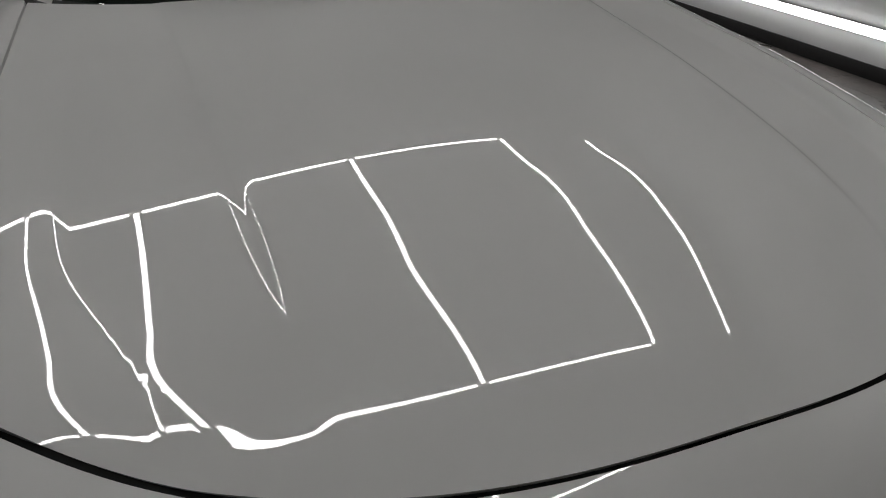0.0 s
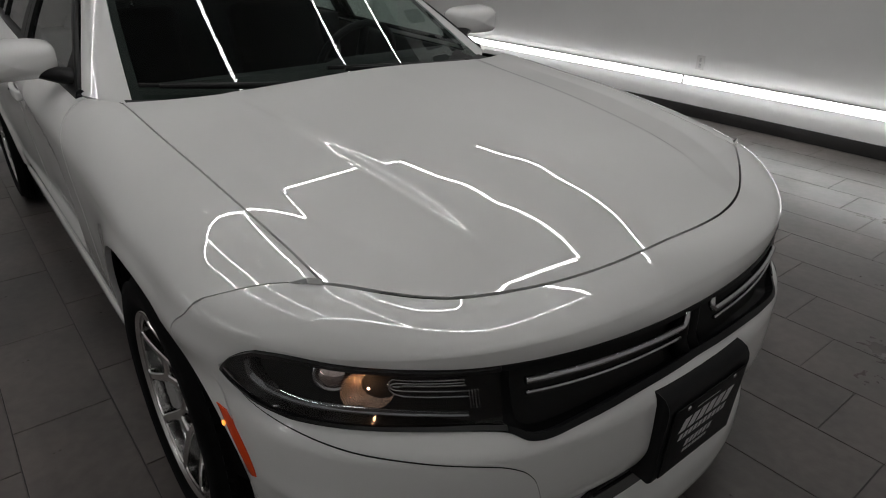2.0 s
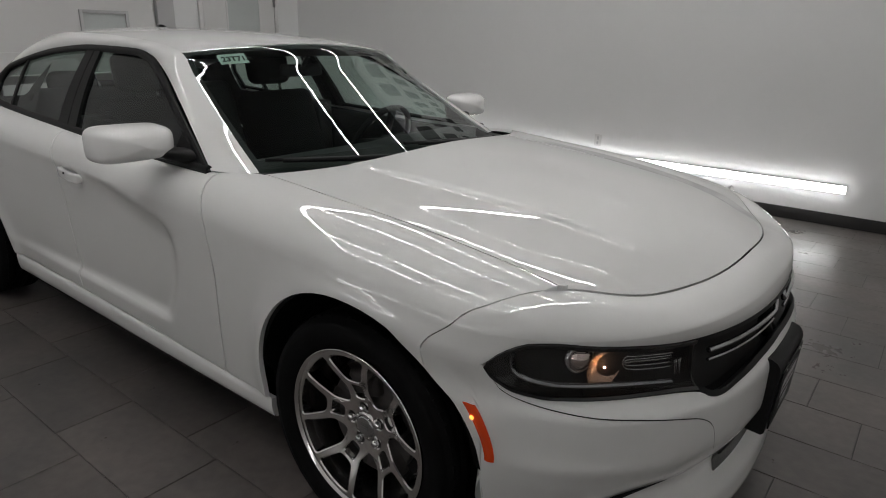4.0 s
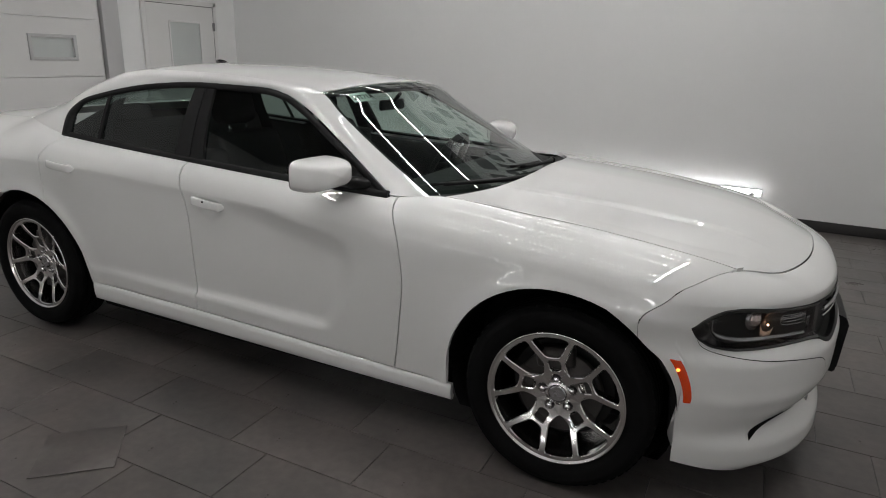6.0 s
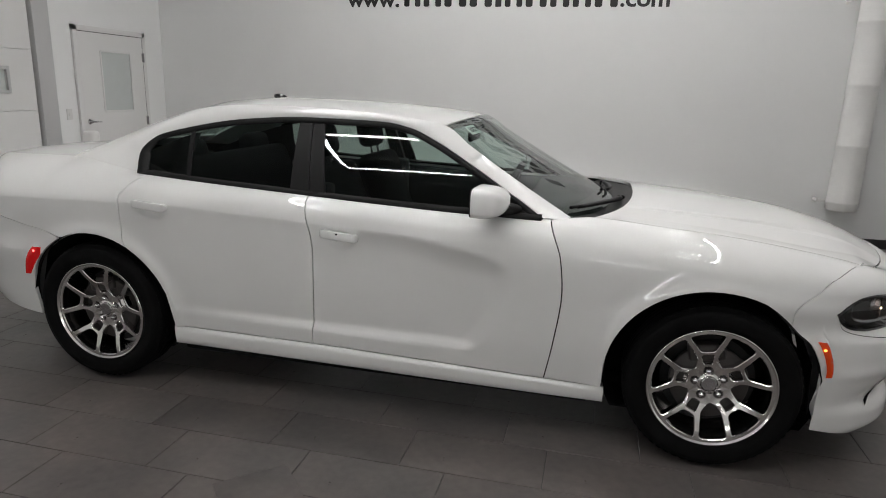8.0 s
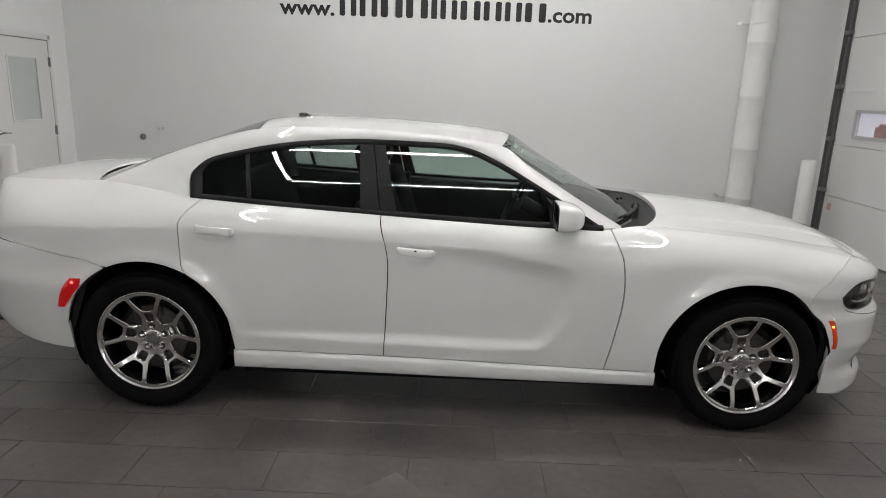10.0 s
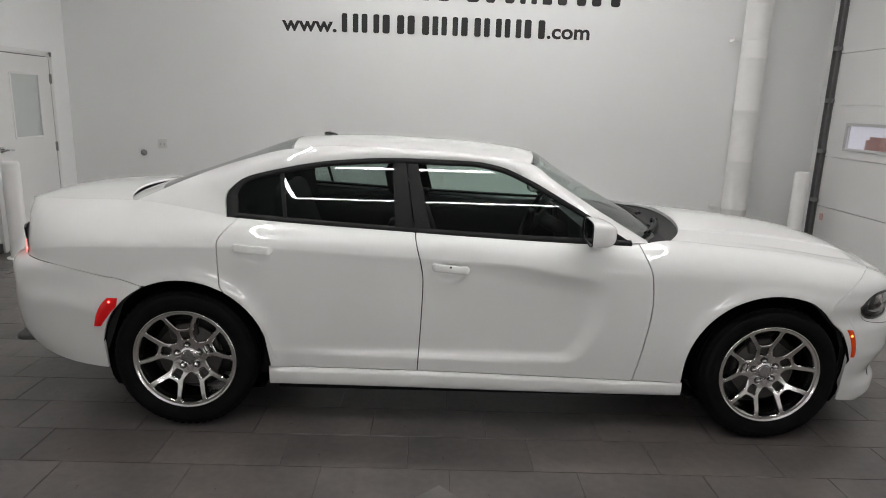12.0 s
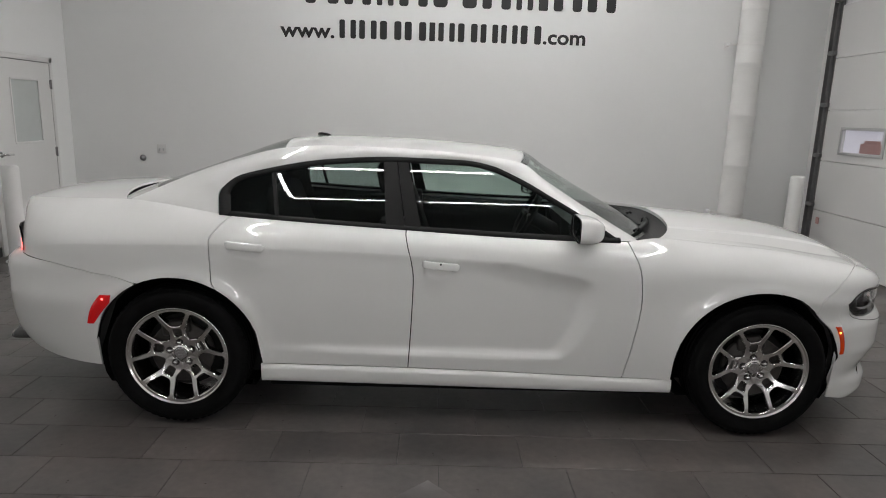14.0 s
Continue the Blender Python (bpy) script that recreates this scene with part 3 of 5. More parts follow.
# roof, windscreen, rear window, boot lid
bm = bmesh.new()
rows = [roof_row(t, 41, 0.07 * (1 - k) - 0.05 * k, 0.036) for k, t in zip(np.linspace(0, 1, 30), np.linspace(T_TOP, T_REAR, 30))]
grid(bm, rows, 0.01, out=(0, 0, 1))
part("roof", bm, PAINT, car, "white roof panel")
bm = bmesh.new()
rows = [roof_row(t, 41, 0.17 * (1 - k) + 0.07 * k, 0.012 + 0.024 * k) for k, t in zip(np.linspace(0, 1, 24), np.linspace(0.0, T_TOP - 0.004, 24))]
grid(bm, rows, 0, out=(1, 0, 1))
windscreen = part("windscreen", bm, SCREEN, car, "greenish windscreen glass")
bm = bmesh.new()
rows = [roof_row(t, 41, -0.05 * (1 - k) - 0.15 * k, 0.036 * (1 - k) - 0.030 * math.sin(math.pi * k)) for k, t in zip(np.linspace(0, 0.87, 20), T_REAR + 0.004 + (1 - T_REAR - 0.004) * np.linspace(0, 0.87, 20))]
grid(bm, rows, 0, out=(-1, 0, 1))
part("rear_window", bm, BACKGLASS, car, "dark tinted rear window")
bm = bmesh.new()
rows = [roof_row(t, 41, -0.05 * (1 - k) - 0.15 * k, 0.036 * (1 - k) - 0.030 * math.sin(math.pi * k) + 0.002) for k, t in zip(np.linspace(0.85, 1.0, 8), T_REAR + 0.004 + (1 - T_REAR - 0.004) * np.linspace(0.85, 1.0, 8))]
rows.append([(x - 0.03, y * 0.99, z - 0.014) for x, y, z in rows[-1]])
grid(bm, rows, 0.008, out=(-1, 0, 1), sides="b")
part("rear_panel", bm, PAINT, car)
bm = bmesh.new()
rows = []
for k in np.linspace(0, 0.985, 34):
    x, y, z = top_edge(X0 - 0.004 - k * math.pi / 2)
    rows.append([(x - 0.15 * (1 - a * a) * (1 - k) ** 3, a * (y - 0.003), z + 0.019 * (1 - a * a) * (1 - k**4)) for a in np.linspace(-1, 1, 41)])
grid(bm, rows, 0.012, out=(0, 0, 1))
part("boot_lid", bm, PAINT, car, "white boot lid with a raised rear lip")


def normal_at(u, z):
    e = 0.004
    a = np.array(side_point(u + e, z)) - np.array(side_point(u - e, z))
    b = np.array(side_point(u, z + e)) - np.array(side_point(u, z - e))
    n = np.cross(b, a)
    n = n / (np.linalg.norm(n) + 1e-12)
    return n if n[1] + n[0] * (1 if u > 0 else -1) > 0 else -n


def on_body(u, z, off=0.0):
    return np.array(side_point(u, z)) + normal_at(u, z) * off


def body_patch(us, low, high, off=0.0, rows=8):
    return np.array([[on_body(u, low(u) + (high(u) - low(u)) * k, off(u, k) if callable(off) else off) for u in us] for k in np.linspace(0, 1, rows + 1)])


def windows(s):
    """Side glass, black frames and pillar covers of one side."""
    ztop = lambda x: float(TOPZ(x))
    zbot = lambda x: float(belt_z(x)) + 0.004

    def sheet(name, xa, xb, mat, off, label="", rows=14, cols=16, dz0=0.0, dz1=0.0, flange=0.0):
        """Between two leaning borders xa(z), xb(z), from the belt to the upper line."""
        P = []
        for k in np.linspace(0, 1, rows + 1):
            row = []
            for j in np.linspace(0, 1, cols + 1):
                z = 1.05 + 0.33 * k
                for _ in range(4):
                    x = xa(z) + (xb(z) - xa(z)) * j
                    z = zbot(x) + dz0 + (ztop(x) - dz1 - zbot(x) - dz0) * k
                row.append((x, glass_y(z) + off, z))
            P.append(row)
        bm = bmesh.new()
        grid(bm, mirrored(P, s), flange, out=(0, s, 0.3))
        return part(name, bm, mat, car, label)

    line = lambda x0, z0, x1, z1: (lambda z: x0 + (x1 - x0) * (z - z0) / (z1 - z0))
    bf = line(-0.268, 1.049, -0.352, 1.384)
    br = line(-0.455, 1.066, -0.484, 1.39)
    mid = line(-0.352, 1.05, -0.412, 1.39)
    div = line(-1.010, 1.089, -1.052, 1.315)
    sheet("front_window", bf, lambda z: front_x(z) + 0.02, SIDEGLASS, -0.012, "tinted front side window", cols=24)
    sheet("rear_window_pane", div, br, BACKGLASS, -0.012, "dark tinted rear door window")
    sheet("quarter_glass", lambda z: rear_x(z) - 0.01, lambda z: div(z) - 0.012, BACKGLASS, -0.010, "small dark quarter window", cols=8)
    sheet("pillar_cover", lambda z: mid(z) + 0.003, bf, TRIM, 0.002, "satin black pillar cover", cols=3, flange=0.014)
    sheet("pillar_cover", br, lambda z: mid(z) - 0.003, TRIM, 0.002, "satin black pillar cover", cols=3, flange=0.014)
    sheet("window_divider", lambda z: div(z) - 0.016, lambda z: div(z) + 0.004, TRIM, 0.0, cols=2, flange=0.01)
    # frame along the upper line: black rubber and trim
    bm = bmesh.new()
    rows = []
    for k, o in ((0.0, 0.004), (0.25, 0.006), (0.85, 0.004), (1.0, -0.012)):
        row = []
        for t in np.linspace(0.0, 1.0, 110):
            p = inner_line(t)
            q = inner_line(min(t + 0.01, 1)) - inner_line(max(t - 0.01, 0))
            # inwards in the side view
            n = np.array((q[2], 0, -q[0]))
            n = n / np.linalg.norm(n)
            if n @ (np.array((-0.3, 0, 1.2)) - p * np.array((1, 0, 1))) < 0:
                n = -n
            w = (0.026 + 0.004 * math.sin(math.pi * t) + 0.03 * float(smooth(0.80, 0.92, t))) * k
            z = max(p[2] + n[2] * w, zbot(p[0]) - 0.002)
            row.append((p[0] + n[0] * w, glass_y(z) + o, z))
        rows.append(row)
    grid(bm, mirrored(rows, s), 0.012, out=(0, s, 0.2))
    part("window_frame", bm, TRIM, car, "black window surround")
    bm = bmesh.new()
    xs = between(-1.318, 0.757, 60)
    rows = [[(x, 0.806 - 0.59 * (float(belt_z(x)) - 1.06) + o, float(belt_z(x)) + dz) for x in xs] for dz, o in ((-0.008, 0.003), (-0.004, 0.010), (0.016, 0.004), (0.022, -0.010))]
    grid(bm, mirrored(rows, s), 0.012, out=(0, s, 0.2))
    part("belt_moulding", bm, TRIM, car, "black belt moulding")
    # corner sail behind the mirror
    bm = bmesh.new()
    P = []
    for k in np.linspace(0, 1, 7):
        x0, x1 = 0.52 + 0.02 * k, 0.765 - 0.215 * k
        P.append([(x, glass_y(zbot(0.6) + 0.115 * k) + 0.003, zbot(0.6) + 0.115 * k) for x in np.linspace(x0, max(x1, x0 + 0.002), 5)])
    grid(bm, mirrored(P, s), 0.01, out=(0, s, 0))
    part("mirror_sail", bm, TRIM, car)


TX = np.linspace(0, 1, 200)
TP = np.array([inner_line(t) for t in TX])
order = np.argsort(TP[:170, 0])
TOPX, TOPV = TP[:170, 0][order], TP[:170, 2][order]


def TOPZ(x):
    return np.interp(x, TOPX, TOPV) - 0.004


def front_x(z):
    """Front border of the window opening at a height, along the A-pillar."""
    return float(np.interp(z, TP[:74, 2], TP[:74, 0]))


def rear_x(z):
    return float(np.interp(z, TP[150:, 2][::-1], TP[150:, 0][::-1]))


def door_furniture(s):
    for hx, hz in HANDLES:
        y = float(lower_w(hx - 0.12, hz))
        h = bmesh.new()
        rows = []
        for a in np.linspace(0, 2 * math.pi, 25)[:-1]:
            ca, sa = math.cos(a), math.sin(a)
            row = []
            for k in np.linspace(0, 1, 25):
                e = min(1, (4 * k * (1 - k)) * 3.2) ** 0.5
                d = (k - 0.5) * 0.200
                sq = lambda v: abs(v) ** 0.5 * (1 if v > 0 else -1)
                out = y + 0.004 + 0.015 * math.sin(math.pi * k) ** 0.6 + 0.012 * e * sq(ca)
                row.append((hx + d, out - 0.012 * (1 - e), hz + 0.004 - 0.07 * d + 0.0205 * e * sq(sa)))
            rows.append(row)
        rows.append(rows[0])
        grid(h, mirrored(rows, s), 0, out=None)
        hd = part("door_handle", h, PAINT, car, "body-coloured pull handle")
        if hx > -1:
            c = bmesh.new()
            box(c, hx - 0.005, hx + 0.005, s * (y + 0.025), s * (y + 0.034), hz + 0.012, hz + 0.020, 0.001)
            part("handle_button", c, TRIM, hd)


def mirror(s):
    """Door mirror: rounded shell, glass facing rearwards, black foot."""
    bm = bmesh.new()
    rows = []
    n = 28
    for k in np.linspace(0, 1, 17):
        # from the rear opening (k=0) to the rounded front
        r = max(0, 1 - k**3.2) ** 0.45
        row = []
        for a in np.linspace(0, 2 * math.pi, n, endpoint=False):
            ca, sa = math.cos(a), math.sin(a)
            p = 2 / 4.6
            yy = 0.962 + 0.139 * r * abs(ca) ** p * (1 if ca > 0 else -1)
            zz = 1.122 + 0.060 * r * abs(sa) ** p * (1 if sa > 0 else -1) * (1.0 + 0.10 * ca)
            row.append((0.495 + 0.135 * k - 0.05 * (yy - 0.958), yy, zz - 0.006 * k))
        rows.append(row)
    P = mirrored(rows, s)
    V = grid(bm, P, close=True)
    mr = part("door_mirror", bm, PAINT, car, "white door mirror with a black foot")
    b = bmesh.new()
    q = P[0].copy()
    c = q.mean(0)
    vs = [b.verts.new(c + (v - c) * 0.96 + np.array((0.004, 0, 0))) for v in q]
    b.faces.new(vs)
    part("mirror_glass", b, CHROME, mr, "mirror glass")
    b = bmesh.new()
    grid(b, [[c + (v - c) * f + np.array((d, 0, 0)) for v in q] for f, d in ((1.0, -0.001), (0.985, -0.006), (0.95, 0.003))], close=True)
    part("mirror_rim", b, TRIM, mr)
    b = bmesh.new()
    rows = []
    for k in np.linspace(0, 1, 7):
        y = 0.80 + 0.125 * k
        w, h = 0.075 - 0.025 * k, 0.030 - 0.010 * k
        rows.append([(0.600 - 0.055 * k + w * math.cos(a), y, 1.062 + 0.032 * k + h * math.sin(a)) for a in np.linspace(0, 2 * math.pi, 14, endpoint=False)])
    grid(b, mirrored(rows, s), close=True)
    part("mirror_foot", b, TRIM, mr, "black mirror foot")


def headlight(s):
    U0, U1 = 2.021, 2.742
    us = between(U0, U0 + 0.14, 18) + between(U0 + 0.155, U1, 34)
    mid = lambda u: (float(lamp_top(u)) + float(lamp_low(u))) / 2
    lo, hi = lambda u: min(float(lamp_low(u)) + 0.002, mid(u)), lambda u: max(float(lamp_top(u)) - 0.002, mid(u))
    flip = lambda p: Vector((p[0], p[1] * s, p[2]))
    bm = bmesh.new()
    depth = lambda u, k: -0.004 - 0.070 * math.sin(math.pi * k) ** 0.45 * float(smooth(U0, U0 + 0.20, u))
    grid(bm, mirrored(body_patch(us, lo, hi, depth, 12), s), 0, out=(0.7, s, 0))
    hl = part("headlight", bm, GLOSSBLACK, car, "dark smoked headlight, lit warm inside")
    bm = bmesh.new()
    grid(bm, mirrored(body_patch(us, lo, hi, lambda u, k: 0.001 + 0.004 * math.sin(math.pi * k), 8), s), 0, out=(0.7, s, 0))
    ln = part("lens", bm, LENS, hl, "clear lamp lens")
    ln.visible_shadow = False
    # black border round the lens
    bm = bmesh.new()
    for up in (0, 1):
        f = (lambda u: lo(u)) if not up else (lambda u: max(hi(u) - 0.009, mid(u)))
        P = body_patch(us, f, lambda u, f=f: min(f(u) + 0.009, hi(u)), 0.006, 2)
        grid(bm, mirrored(P, s), 0.006, out=(0.7, s, 0))
    part("lens_border", bm, GLOSSBLACK, hl)
    # light-guide strip: down round the outer end, then along the lower edge
    guide = spline(((2.112, 0.778, 0), (2.112, 0.745, 0), (2.130, 0.722, 0), (2.175, 0.708, 0), (2.28, 0.698, 0), (2.40, 0.698, 0), (2.53, 0.694, 0), (2.665, 0.685, 0)))
    rows = [[], [], [], []]
    for t in np.linspace(0, 1, 60):
        u, z, _ = guide(t)
        u2, z2, _ = guide(min(t + 0.01, 1.0)) - guide(max(t - 0.01, 0))
        l = math.hypot(u2 * 0.75, z2)
        nu, nz = z2 / l * -1 * 0.75, u2 * 0.75 / l
        w = 0.0042 + 0.0015 * math.sin(math.pi * t)
        for r, (a, o) in zip(rows, ((-1.0, -0.005), (-0.7, -0.001), (0.3, -0.003), (1.0, -0.012))):
            r.append(on_body(u + nu * w * a, z + nz * w * a, o - 0.002))
    bm = bmesh.new()
    grid(bm, mirrored(rows, s), 0, out=(0.7, s, 0))
    part("light_guide", bm, GUIDE, hl, "clear light guide strip")
    bm = bmesh.new()
    tube(bm, [flip(on_body(u, hi(u) - 0.014, -0.005)) for u in between(2.12, 2.67, 26)], 0.0026, 6)
    part("upper_bezel", bm, CHROME, hl, "thin chrome upper bezel")

    def seat_at(u, z, off, ahead=0.35):
        c = on_body(u, z, off)
        n = normal_at(u, z)
        n = Vector((n[0] * 0.9 + ahead, n[1] * 0.7 * s, 0.0)).normalized()
        return Matrix.Translation((c[0], c[1] * s, c[2])) @ n.to_track_quat("Z", "Y").to_matrix().to_4x4()

    # projector, shiny glass ball in a bowl
    M = seat_at(2.345, 0.765, -0.034)
    bm = bmesh.new()
    lathe(bm, ((0.040, -0.008), (0.040, 0.004), (0.035, 0.006), (0.031, -0.004)), 32)
    bmesh.ops.transform(bm, matrix=M, verts=bm.verts[:])
    part("projector_ring", bm, SATIN, hl)
    bm = bmesh.new()
    ball(bm, (0, 0, -0.002), 0.032, 1, 1, 0.75)
    bmesh.ops.transform(bm, matrix=M, verts=bm.verts[:])
    part("projector_lens", bm, BULLSEYE, hl, "shiny projector lens")
    # pebbled bowl of the main lamp with its bulb
    M = seat_at(2.425, 0.728, -0.034)
    bm = bmesh.new()
    rows = []
    for r in np.linspace(0.004, 0.050, 20):
        rows.append([(r * math.cos(a) * 1.05, r * math.sin(a), -0.012 + 6.5 * r * r + 0.0011 * math.sin(a * 23 + r * 900) * math.sin(r * 1100)) for a in np.linspace(0, 2 * math.pi, 64, endpoint=False)])
    grid(bm, rows, 0, out=(0, 0, 1), close=True)
    bmesh.ops.transform(bm, matrix=M, verts=bm.verts[:])
    part("pebbled_reflector", bm, COPPERY, hl, "pebbled reflector bright in the warm bulb light")
    bm = bmesh.new()
    ball(bm, (0, 0.006, 0.006), 0.0019, 1, 1, 1.2)
    bmesh.ops.transform(bm, matrix=M, verts=bm.verts[:])
    part("bulb", bm, WARMLIT, hl, "lit warm halogen bulb")
    # looped bezel and fins towards the grille
    for k in range(3):
        bm = bmesh.new()
        d = 0.010 * k
        pts = [on_body(u, 0.772 - d - 0.05 * (u - 2.50), -0.012 - 0.004 * k) for u in between(2.52, 2.665, 10)][::-1]
        pts += [on_body(2.505 - 0.020 * math.sin(a) + d * 0.4, 0.753 + (0.019 - d) * math.cos(a), -0.016) for a in np.linspace(0.3, math.pi - 0.3, 8)]
        pts += [on_body(u, 0.734 + d - 0.06 * (u - 2.50), -0.012 - 0.004 * k) for u in between(2.52, 2.67, 10)]
        tube(bm, [flip(p) for p in pts], 0.0022, 6)
        part("lamp_fin", bm, SATIN, hl)
    for k in range(4):
        bm = bmesh.new()
        tube(bm, [flip(on_body(2.672 + 0.007 * k, z, -0.006)) for z in np.linspace(0.70, 0.745, 5)], 0.0012, 5)
        part("lamp_rib", bm, SATIN, hl)


GUIDE = material("clear_light_guide", (0.42, 0.43, 0.45), 0.07, metal=0.9)
BULLSEYE = material("projector_glass", (0.78, 0.66, 0.62), 0.04, metal=0.95)
LINER = material("black_arch_liner", (0.007, 0.007, 0.007), 0.95, spec=0.1, vary=0.2, scale=20)
COPPERY = material("warm_reflector", (0.70, 0.56, 0.46), 0.26, metal=0.85, vary=0.3, scale=60, bump=1.0, bump_scale=420)
SMOKE = material("smoked_trim", (0.06, 0.06, 0.06), 0.25, coat=0.3)


def front_details():
    UN = X1 + math.pi / 2
    us = between(2.745, UN, 24)
    full = lambda f: np.concatenate([mirrored(f, -1), mirrored(f, 1)[:, ::-1][:, 1:]], axis=1)
    bm = bmesh.new()
    P = body_patch(us, lambda u: float(lamp_low(u)) + 0.002, lambda u: float(lamp_top(u)) - 0.002, lambda u, k: -0.006 - 0.05 * math.sin(math.pi * k) ** 0.5 * float(smooth(2.745, 2.80, u)), 10)
    grid(bm, full(P), 0, out=(1, 0, 0))
    gr = part("grille", bm, TRIM, car, "black split grille with satin crossbars")
    # outer frame
    bm = bmesh.new()
    for f, w in ((lambda u: float(lamp_low(u)), 0.012), (lambda u: float(lamp_top(u)) - 0.012, 0.012)):
        P = body_patch(us, f, lambda u, f=f, w=w: f(u) + w, 0.003, 2)
        grid(bm, full(P), 0.02, out=(1, 0, 0))
    part("grille_frame", bm, TRIM, gr)
    for s in (-1, 1):
        for d, r in ((0.040, 0.0075), (0.068, 0.0045)):
            uu = between(2.80, UN - 0.050, 30)
            pts = [on_body(u, float(lamp_top(u)) - d + 0.004 * float(smooth(2.9, 3.25, u)) * (d > 0.05), 0.004) for u in uu]
            if d < 0.05:
                p = pts[-1]
                pts += [on_body(UN - 0.042, p[2] + 0.003, 0.004), on_body(UN - 0.037, p[2] + 0.012, 0.003), on_body(UN - 0.036, p[2] + 0.034, 0.0)]
            bm = bmesh.new()
            tube(bm, [Vector((p[0], p[1] * s, p[2])) for p in pts], r, 10)
            part("grille_bar", bm, SATIN, gr, "satin metal grille bar")
        # black upright of the crosshair
        bm = bmesh.new()
        pts = [on_body(UN - 0.012, z, -0.030) for z in np.linspace(0.66, 0.78, 6)]
        tube(bm, [Vector((p[0], p[1] * s, p[2])) for p in pts], 0.022, 10)
        part("grille_upright", bm, TRIM, gr)
        # panel line under the lamp
        bm = bmesh.new()
        uu = between(2.037, 2.10, 14) + between(2.11, 2.75, 34) + between(2.76, 2.85, 16)
        line = curve((2.036, 0.742), (2.045, 0.705), (2.065, 0.678), (2.113, 0.658), (2.19, 0.643), (2.34, 0.627), (2.52, 0.616), (2.72, 0.592), (2.785, 0.570), (2.82, 0.540), (2.85, 0.47))
        P = body_patch(uu, lambda u: float(line(u)), lambda u: float(line(u)) + 0.0030, 0.0010, 1)
        grid(bm, mirrored(P, s), 0, out=(0.7, s, 0))
        part("bumper_seam", bm, GAP, car)
        # dark slot low in the bumper corner
        bm = bmesh.new()
        uu = between(2.385, 2.70, 16)
        sl = lambda u: 0.292 + 0.30 * (u - 2.385)
        P = body_patch(uu, lambda u: sl(u), lambda u: sl(u) + 0.002 + 0.036 * math.sin(math.pi * min(1, (u - 2.385) / 0.325) ** 0.9) ** 0.7, 0.003, 4)
        grid(bm, mirrored(P, s), 0.0, out=(0.7, s, 0))
        part("bumper_slot", bm, LINER, car, "dark slot in the bumper corner")
    # lower intake
    bm = bmesh.new()
    P = body_patch(between(3.0, UN, 20), lambda u: 0.300, lambda u: 0.302 + 0.083 * float(smooth(2.99, 3.12, u)), 0.003, 4)
    grid(bm, full(P), 0.0, out=(1, 0, 0))
    it = part("lower_intake", bm, GLOSSBLACK, car, "black lower air intake")
    for k in range(4):
        bm = bmesh.new()
        pts = [on_body(u, 0.318 + 0.018 * k, 0.005) for u in between(3.08, UN, 12)]
        tube(bm, [Vector((p[0], -p[1], p[2])) for p in pts] + [Vector((p[0], p[1], p[2])) for p in pts[::-1][1:]], 0.003, 6)
        part("intake_slat", bm, TRIM, it)
    # dealer plate in a black holder
    bm = bmesh.new()
    prof = ((2.40, 0.640), (2.440, 0.641), (2.464, 0.638), (2.480, 0.630), (2.489, 0.616), (2.492, 0.600), (2.486, 0.50), (2.480, 0.400), (2.472, 0.392), (2.41, 0.396))
    flare = curve((0.39, 0.160), (0.42, 0.154), (0.50, 0.146), (0.56, 0.150), (0.605, 0.160), (0.64, 0.163))
    rows = [[(x, k * float(flare(z)), z) for x, z in prof] for k in (-1, -0.985, -0.5, 0.5, 0.985, 1)]
    V = grid(bm, rows, 0, out=(1, 0, 0.3))
    bm.faces.new(V[0]), bm.faces.new(V[-1][::-1])
    pl = part("plate_holder", bm, TRIM, car, "black plate holder with a dealer plate")
    bm = bmesh.new()
    tilt = Matrix.Translation((2.4895, 0, 0.505)) @ Matrix.Rotation(radians(3.4), 4, "Y")
    box(bm, -0.001, 0.003, -0.142, 0.142, -0.098, 0.092, 0.001, tilt)
    pt = part("dealer_plate", bm, TRIM, pl, "black plate with silver printed shapes")

    def strokes(name, y0, y1, z0, z1, n, slant):
        bm = bmesh.new()
        w = (y1 - y0) / n
        for k in range(n):
            a, b = y0 + w * k, y0 + w * (k + 0.78)
            vs = [bm.verts.new(tilt @ Vector((0.0042, y + (z - z0) * slant, z - 0.505))) for y, z in ((a, z0), (b, z0), (b, z1), (a, z1))]
            bm.faces.new(vs)
        part(name, bm, PLATETEXT, pt)

    strokes("print_bar", -0.112, 0.092, 0.525, 0.560, 6, 0.5)
    strokes("print_bar", -0.105, 0.085, 0.498, 0.516, 10, 0.3)
    strokes("print_bar", -0.070, 0.040, 0.463, 0.482, 6, 0.4)
    strokes("print_bar", -0.070, 0.030, 0.446, 0.456, 8, 0.3)
    strokes("print_line", -0.055, 0.060, 0.573, 0.576, 1, 0.2)
    for y in (-0.090, 0.092):
        bm = bmesh.new()
        ball(bm, (2.4965, y, 0.588), 0.007, 0.5, 1, 1, 6)
        part("plate_screw", bm, CHROME, pl)


